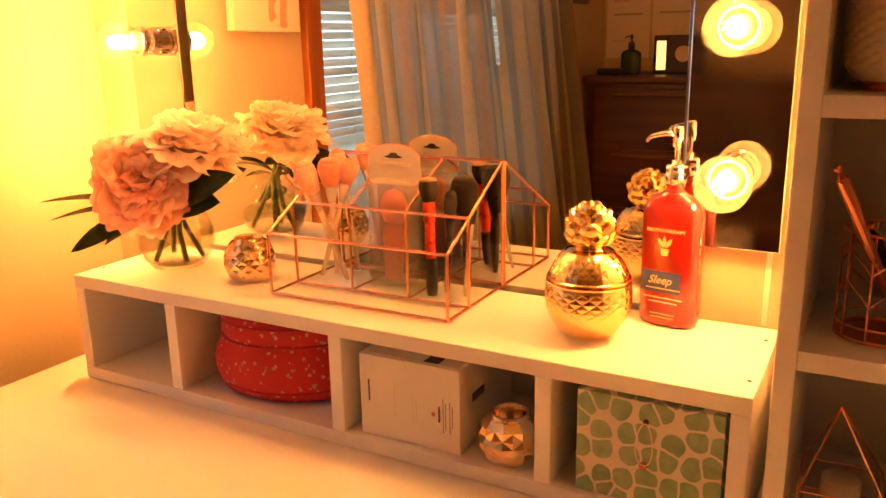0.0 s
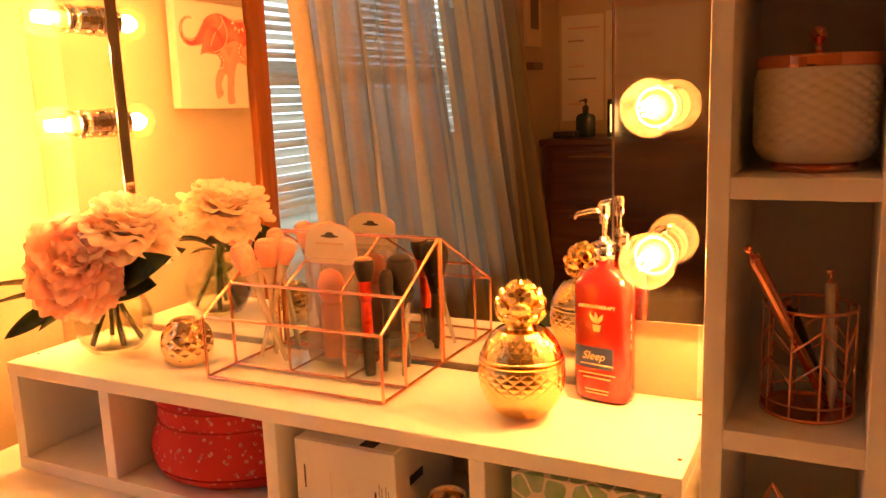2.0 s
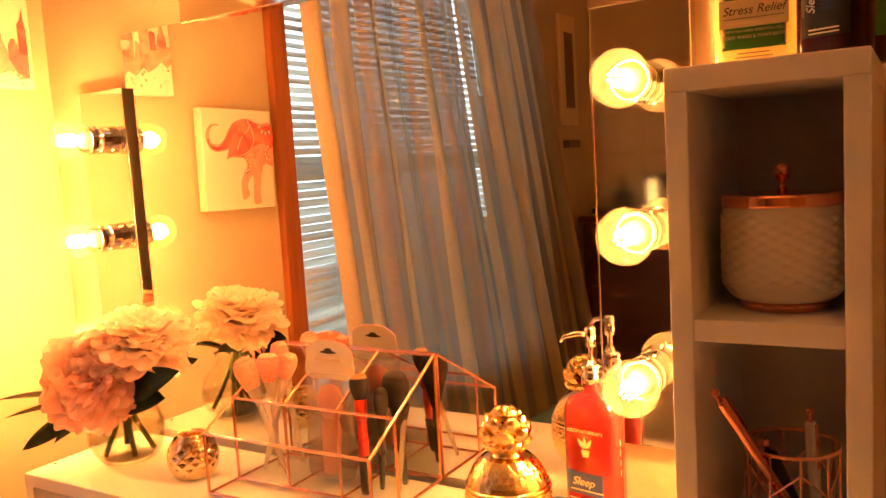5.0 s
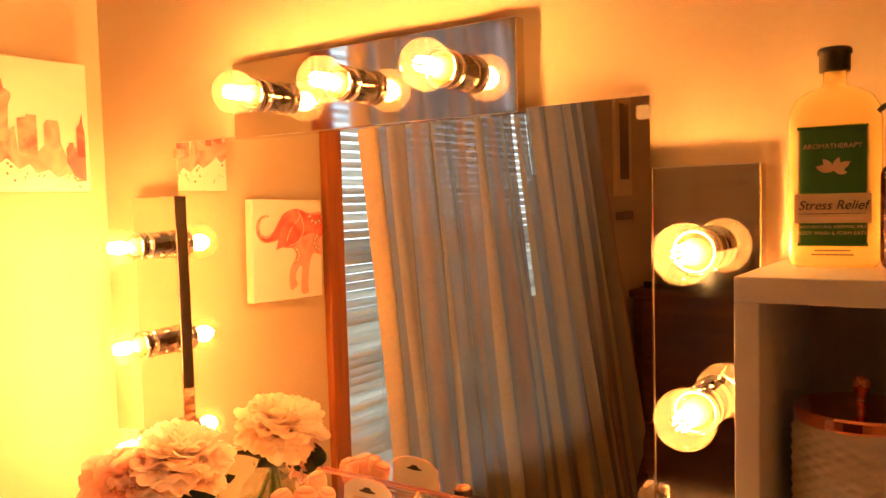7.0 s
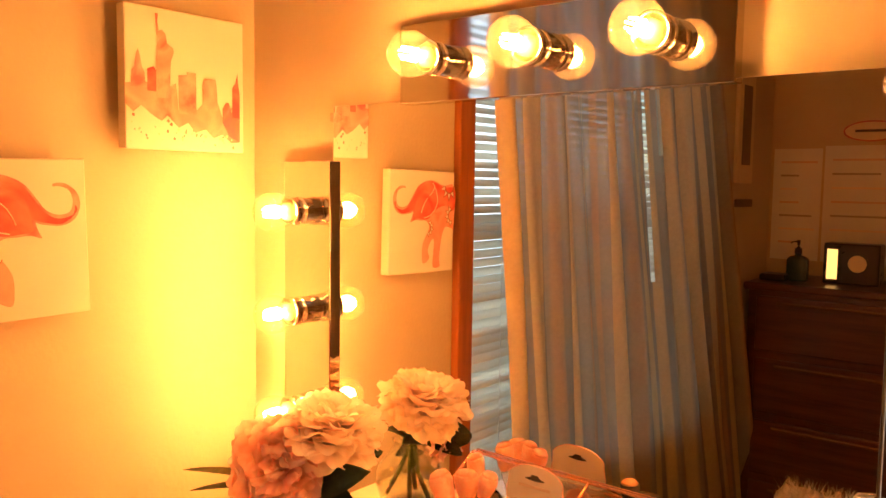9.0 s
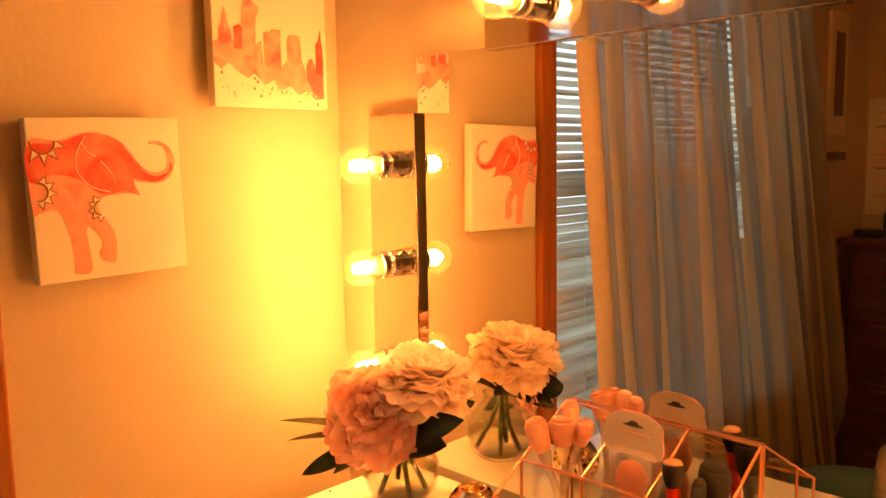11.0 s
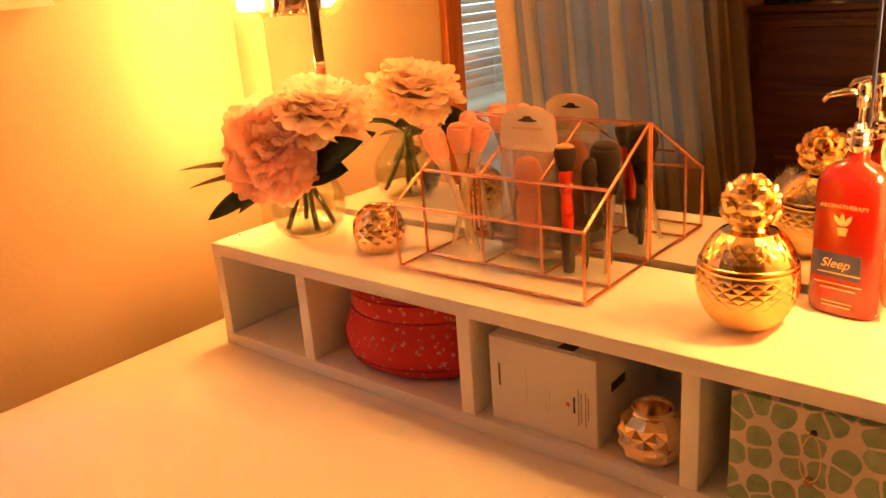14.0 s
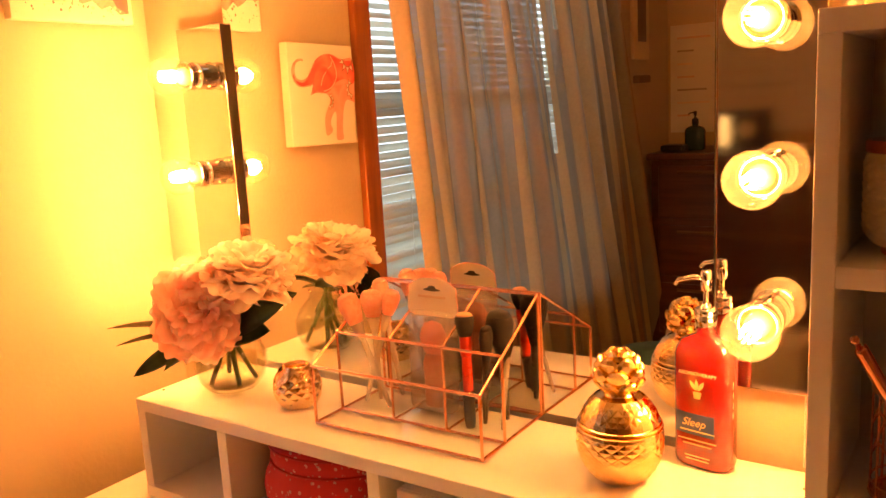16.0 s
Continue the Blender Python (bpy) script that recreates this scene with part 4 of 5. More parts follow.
def petal_mesh(w, length, cup, ruffle, seed, material):
    rnd = random.Random(seed)
    ph = [rnd.uniform(0, 6.28) for _ in range(3)]
    bm = bmesh.new()
    nu, nv = 16, 8
    g = []
    for j in range(nv + 1):
        v = j / nv
        width = w * (0.22 + 0.78 * math.sin(math.pi * min(1, 0.06 + 0.68 * v)) ** 0.9)
        row = []
        for i in range(nu + 1):
            u = -1 + 2 * i / nu
            x = u * width / 2
            top = 1 - 0.22 * abs(u) ** 3 * v + v ** 2 * (0.03 * math.sin(4 * u + ph[0]) - 0.07 * abs(math.sin(5.5 * u + ph[2])) ** 4)
            y = cup * (0.9 * u * u * width + 0.35 * length * math.sin(math.pi * v * 0.85)) * -1 + 0.7 * ruffle * v * v * math.sin(4.2 * u + ph[1]) + 0.25 * ruffle * v * math.sin(9 * u + ph[2])
            row.append(bm.verts.new((x, y + length * 0.22 * v ** 3, length * v * top)))
        g.append(row)
    for j in range(nv):
        for i in range(nu):
            bm.faces.new((g[j][i], g[j][i + 1], g[j + 1][i + 1], g[j + 1][i]))
    me = bpy.data.meshes.new("petal")
    bm.to_mesh(me)
    bm.free()
    me.polygons.foreach_set("use_smooth", [True] * len(me.polygons))
    me.materials.append(material)
    return me


def peony(at, facing, size, material, label, layers, seed):
    rnd = random.Random(seed)
    q = Vector(facing).to_track_quat("Z", "Y").to_matrix().to_4x4()
    fl = thing("peony", label, "flower", BOUQUET @ Matrix.Translation(at) @ q, "peonies in the vase")
    kinds = [petal_mesh(w * size, le * size, c, rf * size, seed + k, material) for k, (w, le, c, rf) in enumerate(((0.34, 0.42, 0.30, 0.035), (0.46, 0.47, 0.24, 0.045), (0.56, 0.50, 0.20, 0.050), (0.50, 0.48, 0.22, 0.055)))]
    for li, (cnt, tilt, rad, z, sc) in enumerate(layers):
        for i in range(cnt):
            a = 360 * (i + rnd.uniform(-0.25, 0.25)) / cnt + 37 * li
            s = sc * rnd.uniform(0.86, 1.12)
            mm = Matrix.Rotation(radians(a), 4, "Z") @ Matrix.Translation((0, rad * size, z * size)) @ Matrix.Rotation(radians(-tilt + rnd.uniform(-9, 9)), 4, "X") @ Matrix.Rotation(radians(rnd.uniform(-14, 14)), 4, "Y") @ Matrix.Diagonal((s, s, s, 1))
            me = kinds[(0 if li == 0 else 1 if li < 3 else 2 + (i % 2))]
            piece("petal", me, fl, mm)
    part("calyx", lathe([(0, -0.12 * size), (0.05 * size, -0.11 * size), (0.11 * size, -0.02 * size), (0.08 * size, 0.04 * size), (0, 0.05 * size)], 14), STEM, fl, "green calyx", True)
    return fl


peony((0.102, 0.054, 1.026), (0.56, -0.76, 0.28), 0.124, PETAL, "open coral-pink artificial peony bloom",
      ((6, -12, 0.03, 0.05, 0.50), (8, 0, 0.07, 0.03, 0.62), (10, 10, 0.10, 0.01, 0.76), (13, 24, 0.12, -0.02, 0.86), (14, 38, 0.13, -0.04, 0.94), (15, 54, 0.12, -0.06, 0.98), (13, 74, 0.10, -0.08, 0.95)), 5)
peony((0.140, 0.100, 1.060), (0.20, 0.02, 0.97), 0.120, PETAL_PALE, "full pale blush artificial peony bloom",
      ((8, -8, 0.05, 0.04, 0.60), (11, 4, 0.09, 0.03, 0.72), (14, 16, 0.12, 0.02, 0.82), (16, 32, 0.14, 0.0, 0.88), (17, 50, 0.14, -0.03, 0.92), (17, 68, 0.13, -0.06, 0.92), (14, 88, 0.11, -0.09, 0.88)), 11)
STEMS = (((0.108, 0.045, 0.998), (-0.030, 0.020, 0.013)), ((0.142, 0.095, 1.050), (0.028, -0.012, 0.012)), ((0.130, 0.085, 1.02), (-0.012, -0.028, 0.012)), ((0.10, 0.075, 1.01), (0.022, 0.024, 0.012)))
for (tx, ty, tz), (bx, by, bz) in STEMS:
    sm = thing("flower_stem", "green flower stem standing in the water", "stem", BOUQUET @ Matrix.Translation((VX, VY, HT)))
    part("stalk", tube([(bx, by, bz), (bx * 0.45, by * 0.45, 0.05), (0.1 * bx + 0.2 * (tx - VX), 0.1 * by + 0.2 * (ty - VY), 0.093), (tx - VX, ty - VY, tz - HT)], 0.0036, 8), STEM, sm, "", True)


def leaf(base, tip, width, droop, material, label, face=(0.35, -0.35, 0.85)):
    base, tip = Vector(base), Vector(tip)
    lf = thing("leaf", label, "leaf", BOUQUET @ Matrix.Translation(base))
    bm = bmesh.new()
    way = tip - base
    side = way.cross(Vector(face)).normalized()
    nrm = side.cross(way).normalized()
    g = []
    for j in range(11):
        t = j / 10
        w = width * math.sin(math.pi * min(1, t * 0.97 + 0.03)) ** 0.75 * (1 - 0.25 * t)
        c = way * t + nrm * droop * math.sin(math.pi * t)
        g.append([bm.verts.new(c + side * w * u * 0.5 + nrm * abs(u) * w * 0.14) for u in (-1, -0.5, 0, 0.5, 1)])
    for a, b in zip(g, g[1:]):
        for i in range(4):
            bm.faces.new((a[i], a[i + 1], b[i + 1], b[i]))
    bmesh.ops.solidify(bm, geom=bm.faces[:], thickness=0.0006)
    part("blade", bm, material, lf, "", True)
    part("vein", tube([way * (j / 8) + nrm * (droop * math.sin(math.pi * j / 8) - 0.0003) for j in range(9)], 0.0008, 6, r_end=0.0003), material, lf)
    return lf


leaf((0.128, 0.074, 0.998), (0.222, 0.090, 1.038), 0.048, 0.010, LEAF, "broad dark green peony leaf", (0.55, -0.70, 0.45))
leaf((0.126, 0.072, 0.996), (0.200, 0.082, 1.002), 0.050, 0.006, LEAF, "broad dark green peony leaf", (0.55, -0.70, 0.40))
leaf((0.150, 0.11, 1.010), (0.165, 0.172, 1.03), 0.036, 0.006, LEAF, "dark green leaf under the bloom")
leaf((0.125, 0.11, 1.010), (0.08, 0.150, 1.03), 0.034, 0.006, LEAF, "dark green leaf under the bloom")
leaf((0.080, 0.055, 0.985), (-0.002, 0.006, 0.932), 0.027, 0.006, LEAF, "drooping dark green leaf", (0.60, -0.70, 0.35))
leaf((0.090, 0.050, 0.975), (0.052, 0.018, 0.945), 0.022, 0.004, LEAF, "small dark green leaf")
leaf((0.080, 0.060, 1.000), (-0.055, 0.010, 0.995), 0.014, 0.006, PALE_LEAF, "narrow pale green leaf")
leaf((0.080, 0.060, 0.996), (-0.030, 0.004, 0.974), 0.013, 0.004, PALE_LEAF, "narrow pale green leaf")

# copper and glass organiser
OW, OD, ODM, H0, H1, H2 = 0.254, 0.149, 0.053, 0.079, 0.110, 0.162
ORG = pose(0.317, 0.051, HT + 0.0008, 0, 0, 0.5)
org = thing("brush_organizer", "clear glass makeup organizer edged in rose copper", "organizer", ORG)
rod = 0.0019
C = {}
for i, x in enumerate((0.0, OW)):
    C["f", i], C["F", i] = (x, 0, rod), (x, 0, H0)
    C["m", i], C["M", i] = (x, ODM, rod), (x, ODM, H1)
    C["b", i], C["B", i] = (x, OD, rod), (x, OD, H2)
EDGES = [(a, 0, a, 1) for a in "fFmMbB"] + [(p, i, q, i) for i in (0, 1) for p, q in (("f", "F"), ("m", "M"), ("b", "B"), ("f", "b"), ("F", "B"))]
for a, i, b, j in EDGES:
    part("copper_edge", tube([C[a, i], C[b, j]], rod, 8), COPPER, org)
XD = (OW * 0.345, OW * 0.67)
for x in XD:
    for p, q in (((x, ODM, rod), (x, ODM, H1)), ((x, ODM, H1), (x, OD, H2)), ((x, ODM, rod), (x, OD, rod))):
        part("copper_edge", tube([p, q], rod * 0.9, 8), COPPER, org)


def pane(corners, name="glass_pane"):
    bm = bmesh.new()
    bm.faces.new([bm.verts.new(c) for c in corners])
    bmesh.ops.solidify(bm, geom=bm.faces[:], thickness=0.0014)
    return part(name, bm, GLASS, org)


pane((C["f", 0], C["f", 1], C["F", 1], C["F", 0]))
pane((C["m", 0], C["m", 1], C["M", 1], C["M", 0]))
pane((C["b", 0], C["b", 1], C["B", 1], C["B", 0]))
pane((C["f", 0], C["f", 1], C["b", 1], C["b", 0]), "glass_floor")
for x in (0.0, OW):
    pane(((x, 0, rod), (x, OD, rod), (x, OD, H2), (x, 0, H0)))
for x in XD:
    pane(((x, ODM, rod), (x, OD, rod), (x, OD, H2), (x, ODM, H1)))


def makeup_brush(base, tip, head_r, head_l, hair, tip_hair, handle, label, handle_r=0.0042, flat_head=1.0):
    """A brush standing in the organiser: base is its lower end, tip the end of its hair."""
    base, tip = ORG @ Vector(base), ORG @ Vector(tip)
    way = tip - base
    L = way.length
    br = thing("makeup_brush", label, "brush", Matrix.Translation(base) @ way.to_track_quat("Z", "Y").to_matrix().to_4x4(), "makeup brushes")
    sq = Matrix.Diagonal((1, flat_head, 1, 1))
    h0 = L - head_l
    part("handle", lathe([(0, 0), (handle_r * 0.6, 0.001), (handle_r * 0.8, L * 0.1), (handle_r, h0 * 0.55), (handle_r * 0.9, h0 - 0.022)], 18), handle, br, "", True)
    part("ferrule", lathe([(handle_r * 0.95, h0 - 0.024), (handle_r * 1.12, h0 - 0.022), (head_r * 0.62, h0 + 0.001), (head_r * 0.6, h0 + 0.002)], 20, m=sq), handle, br, "", True)
    part("bristles", lathe([(head_r * 0.6, h0 + 0.0005), (head_r * 0.8, h0 + head_l * 0.25), (head_r, h0 + head_l * 0.6), (head_r * 0.93, h0 + head_l * 0.78), (head_r * 0.86, h0 + head_l * 0.84)], 24, m=sq), hair, br, "soft dense bristles", True)
    part("bristle_tip", lathe([(head_r * 0.87, h0 + head_l * 0.835), (head_r * 0.66, h0 + head_l * 0.94), (head_r * 0.3, L - 0.0008), (0, L)], 24, m=sq), tip_hair, br, "", True)
    return br


CORAL_HANDLE = tinted("coral_plastic", [(0.95, 0.36, 0.24), (0.97, 0.46, 0.32)], 30, 0.35, 3, 0.35)
HANDLE_CLEAR = clear("milky_handle", (0.98, 0.93, 0.88), gloss=0.08, haze=0.38, haze_colour=(0.95, 0.84, 0.74))
makeup_brush((0.062, 0.080, 0.004), (0.004, 0.070, 0.160), 0.019, 0.045, PINK_HAIR, PINK_HAIR, HANDLE_CLEAR, "pink fluffy makeup brush with a milky handle", 0.0045, 0.7)
makeup_brush((0.018, 0.082, 0.004), (0.066, 0.098, 0.164), 0.012, 0.036, PINK_HAIR, PINK_HAIR, HANDLE_CLEAR, "small pink makeup brush with a milky handle", 0.0040)
makeup_brush((0.030, 0.100, 0.004), (0.040, 0.082, 0.166), 0.016, 0.040, PINK_HAIR, PINK_HAIR, HANDLE_CLEAR, "pink angled makeup brush with a milky handle", 0.0040, 0.6)
makeup_brush((0.050, 0.125, 0.004), (0.022, 0.122, 0.172), 0.016, 0.040, PINK_HAIR, PINK_HAIR, HANDLE_CLEAR, "pink fan makeup brush with a milky handle", 0.0040, 0.6)
rb = makeup_brush((0.194, 0.072, 0.004), (0.186, 0.082, 0.150), 0.0125, 0.032, BROWN_HAIR, TAN_HAIR, RED_HANDLE, "short brown brush with a red and black handle", 0.0068)
part("grip", lathe([(0, -0.0004), (0.0062, -0.0004), (0.0072, 0.006), (0.0076, 0.045), (0.0070, 0.0465)], 20), BLACK, rb, "black rubber grip", True)
makeup_brush((0.206, 0.088, 0.004), (0.214, 0.088, 0.134), 0.0125, 0.040, BROWN_HAIR, BROWN_HAIR, BLACK, "angled black makeup brush", 0.0045, 0.6)
makeup_brush((0.224, 0.112, 0.004), (0.222, 0.106, 0.150), 0.0195, 0.048, BROWN_HAIR, BROWN_HAIR, BLACK, "large dark powder brush", 0.0055, 0.8)
makeup_brush((0.235, 0.080, 0.004), (0.228, 0.118, 0.110), 0.006, 0.024, BROWN_HAIR, BROWN_HAIR, HANDLE_CLEAR, "thin eye brush with a pale handle", 0.0034)

pk = thing("brush_pack", "packaged coral sponge brush in a clear blister pouch", "package", ORG @ pose(0.125, 0.094, 0.004, -3, 0, 0) @ Matrix.Diagonal((1.06, 1, 1.05, 1)))
part("pouch", box(-0.033, 0.033, -0.012, 0.012, 0.001, 0.130, 0.010, seg=3), CLEAR_PLASTIC, pk, "clear plastic pouch", True)
hd = smooth_outline([(-0.034, 0.126), (-0.0345, 0.150), (-0.033, 0.160), (-0.018, 0.169), (0.0, 0.171), (0.018, 0.169), (0.033, 0.160), (0.0345, 0.150), (0.034, 0.126), (0.0, 0.124)], 4)
part("header_card", flat(hd, 0.002), CARD, pk, "pale header card with a hanging slot")
part("card_edge", tube([(x, 0.001, z) for x, z in hd], 0.0010, 6, closed=True), PINK_HAIR, pk)
# no hole is cut: its darkness is a flat dark shape on each face
part("hanging_slot", flat(smooth_outline([(-0.013, 0.156), (-0.006, 0.1585), (-0.004, 0.161), (0.004, 0.161), (0.006, 0.1585), (0.013, 0.156), (0.0, 0.1545)], 3), 0.0, m=Matrix.Translation((0, -0.0006, 0))), DARK_INK, pk, "dark flat shape in place of the slot's opening")
part("hanging_slot", flat(smooth_outline([(-0.013, 0.156), (-0.006, 0.1585), (-0.004, 0.161), (0.004, 0.161), (0.006, 0.1585), (0.013, 0.156), (0.0, 0.1545)], 3), 0.0, m=Matrix.Translation((0, 0.0026, 0))), DARK_INK, pk, "dark flat shape in place of the slot's opening")
part("print_bar", box(-0.02, 0.02, -0.0008, -0.0002, 0.146, 0.149), CHALK, pk)
part("sponge_head", lathe([(0, 0.074), (0.012, 0.076), (0.018, 0.088), (0.0185, 0.100), (0.013, 0.113), (0, 0.118)], 24, m=Matrix.Diagonal((1, 0.55, 1, 1))), CORAL_HANDLE, pk, "coral sponge head", True)
part("sponge_handle", lathe([(0.0, 0.006), (0.012, 0.008), (0.013, 0.04), (0.015, 0.062), (0.011, 0.0735)], 24, m=Matrix.Diagonal((1, 0.6, 1, 1))), CORAL_HANDLE, pk, "coral handle", True)

# ---- in the cubbies ----
pouch = thing("round_pouch", "soft round red cotton pouch with small blossoms", "pouch", pose(0.316, 0.083, 0.7683, 0, 0, 15) @ Matrix.Diagonal((1.12, 1.05, 1.14, 1)))
FB = 0.7683
bm = bmesh.new()
rings = []
for k, (r, z) in enumerate(((0.058, 0.0), (0.074, 0.003), (0.084, 0.012), (0.0905, 0.028), (0.0915, 0.042), (0.088, 0.055), (0.0825, 0.064), (0.0805, 0.069), (0.083, 0.074), (0.0825, 0.090), (0.080, 0.096), (0.060, 0.099), (0.0, 0.100))):
    rings.append([bm.verts.new(((r + 0.0022 * math.sin(5 * i * 0.13 + z * 60) * (r > 0.02)) * 1.0 * math.cos(2 * math.pi * i / 48), (r * 0.82 + 0.0018 * math.sin(i * 0.9 + z * 45) * (r > 0.02)) * math.sin(2 * math.pi * i / 48), z + 0.0015 * math.sin(i * 0.4) * (0 < k < 12))) for i in range(48)])
for a, b in zip(rings, rings[1:]):
    for i in range(48):
        bm.faces.new((a[i], a[(i + 1) % 48], b[(i + 1) % 48], b[i]))
bm.faces.new(rings[0][::-1])
bmesh.ops.remove_doubles(bm, verts=bm.verts[:], dist=0.0001)
part("bag", bm, FLORAL, pouch, "", True)
for r, z in ((0.0815, 0.0695), (0.0860, 0.0165), (0.0828, 0.0905)):
    part("piping", tube([((r + 0.0012) * math.cos(2 * math.pi * i / 48), (r * 0.82 + 0.0012) * math.sin(2 * math.pi * i / 48), z) for i in range(48)], 0.0013, 6, closed=True), RED_PIPING, pouch, "dark red seam piping", True)

wbx = thing("white_carton", "plain white product carton with fine print", "box", pose(0.4765, 0.010, FB, 0, 0, 0.9) @ Matrix.Diagonal((1.03, 1.03, 1.04, 1)))
part("carton", box(0, 0.126, 0, 0.140, 0, 0.097, 0.0012), PAPER, wbx)
part("flap", box(0.003, 0.123, 0.004, 0.137, 0.0972, 0.0978), PAPER, wbx)
rnd = random.Random(31)


def print_line(x, z0, z1, w, material):
    """One upright line of fine print, broken into words."""
    bm, z = bmesh.new(), z0
    while z < z1:
        e = min(z1, z + rnd.uniform(0.6, 2.6) * w + 0.0012)
        box(x, x + w, -0.0005, -0.0001, z, e, 0.0, bm)
        z = e + 0.0007
    part("print_line", bm, material, wbx)


GREY_INK = mat("grey_fine_print", (0.30, 0.26, 0.22), 0.6)
print_line(0.011, 0.042, 0.068, 0.0022, DARK_INK)
print_line(0.100, 0.034, 0.052, 0.0022, DARK_INK)
for x, z0, z1 in ((0.1055, 0.022, 0.062), (0.1085, 0.026, 0.058), (0.1135, 0.022, 0.060), (0.1165, 0.030, 0.055)):
    print_line(x, z0, z1, 0.0010, GREY_INK)
for x, z0, z1 in ((0.045, 0.030, 0.070), (0.068, 0.025, 0.060), (0.072, 0.028, 0.055)):
    print_line(x, z0, z1, 0.0007, CHALK)
part("print_bar", box(0.092, 0.096, -0.0006, -0.0001, 0.040, 0.044), INK_CORAL, wbx)
part("print_bar", box(0.080, 0.098, 0.006, 0.022, 0.0979, 0.0984), DARK_INK, wbx)
part("print_bar", box(0.1262, 0.1267, 0.03, 0.06, 0.05, 0.06), DARK_INK, wbx)


def dotted_green():
    """Printed paper: uneven sage-green ovals on cream."""
    m, n, l, b = shader("green_dotted_paper")
    co, v, v2, r, mix = n.new("ShaderNodeTexCoord"), n.new("ShaderNodeTexVoronoi"), n.new("ShaderNodeTexNoise"), n.new("ShaderNodeValToRGB"), n.new("ShaderNodeMix")
    v.feature = "DISTANCE_TO_EDGE"
    v.inputs["Scale"].default_value, v.inputs["Randomness"].default_value = 44, 0.72
    sep, com = n.new("ShaderNodeSeparateXYZ"), n.new("ShaderNodeCombineXYZ")
    l.new(co.outputs["Object"], sep.inputs[0])
    dp = n.new("ShaderNodeMath")
    dp.operation = "MULTIPLY_ADD"
    dp.inputs[1].default_value = 0.7
    l.new(sep.outputs[1], dp.inputs[0])
    l.new(sep.outputs[2], dp.inputs[2])
    l.new(sep.outputs[0], com.inputs[0])
    l.new(dp.outputs[0], com.inputs[1])
    wob, wmix = n.new("ShaderNodeTexNoise"), n.new("ShaderNodeVectorMath")
    wob.inputs["Scale"].default_value = 55
    l.new(com.outputs[0], wob.inputs["Vector"])
    wmix.operation = "MULTIPLY_ADD"
    l.new(wob.outputs["Color"], wmix.inputs[0])
    wmix.inputs[1].default_value = (0.006, 0.006, 0)
    l.new(com.outputs[0], wmix.inputs[2])
    vf, rf, mn = n.new("ShaderNodeTexVoronoi"), n.new("ShaderNodeValToRGB"), n.new("ShaderNodeMath")
    for vv in (v, vf):
        vv.voronoi_dimensions = "2D"
        vv.inputs["Scale"].default_value, vv.inputs["Randomness"].default_value = 44, 0.62
        l.new(wmix.outputs[0], vv.inputs["Vector"])
    r.color_ramp.elements[0].position, r.color_ramp.elements[1].position = 0.045, 0.065
    rf.color_ramp.elements[0].position, rf.color_ramp.elements[1].position = 0.49, 0.52
    rf.color_ramp.elements[0].color, rf.color_ramp.elements[1].color = (1, 1, 1, 1), (0, 0, 0, 1)
    l.new(vf.outputs["Distance"], rf.inputs[0])
    l.new(v.outputs["Distance"], r.inputs[0])
    mn.operation = "MULTIPLY"
    l.new(r.outputs[0], mn.inputs[0])
    l.new(rf.outputs[0], mn.inputs[1])
    v2.inputs["Scale"].default_value, v2.inputs["Detail"].default_value = 70, 6
    l.new(co.outputs["Object"], v2.inputs["Vector"])
    g = n.new("ShaderNodeValToRGB")
    g.color_ramp.elements[0].position, g.color_ramp.elements[1].position = 0.3, 0.7
    g.color_ramp.elements[0].color, g.color_ramp.elements[1].color = (0.20, 0.33, 0.19, 1), (0.36, 0.46, 0.29, 1)
    l.new(v2.outputs[0], g.inputs[0])
    mix.data_type = "RGBA"
    l.new(mn.outputs[0], mix.inputs[0])
    mix.inputs[6].default_value = (0.74, 0.66, 0.55, 1)
    l.new(g.outputs[0], mix.inputs[7])
    l.new(mix.outputs[2], b.inputs["Base Color"])
    b.inputs["Roughness"].default_value = 0.7
    return m


gbx = thing("dotted_box", "cardboard keepsake box with sage-green dots and a cord loop", "box", pose(0.741, 0.008, FB, 0, 0, 0.3) @ Matrix.Diagonal((0.965, 1, 1.06, 1)))
DOT = dotted_green()
part("drawer_front", box(0, 0.147, 0, 0.004, 0, 0.104, 0.0008), DOT, gbx)
part("sleeve", box(0.0008, 0.1462, 0.0045, 0.142, 0.0004, 0.1036, 0.0008), DOT, gbx)
part("cord_loop", tube([(0.072 + 0.0085 * math.sin(t) * (1 - 0.15 * math.cos(t)), -0.004 - 0.002 * math.sin(t) ** 2, 0.063 + 0.021 * math.cos(t)) for t in [2 * math.pi * k / 24 for k in range(24)]], 0.0007, 6, closed=True), INK_GOLD, gbx, "thin metallic cord loop")
part("stud", lathe([(0, 0), (0.004, 0), (0.004, 0.002), (0.0025, 0.004), (0, 0.0045)], 16, m=pose(0.071, -0.0002, 0.0405, 90)), COPPER_SHINE, gbx, "small copper stud", True)
part("stud", lathe([(0, 0), (0.0028, 0), (0.0028, 0.002), (0, 0.003)], 16, m=pose(0.072, -0.0002, 0.0845, 90)), SCREW, gbx, "", True)

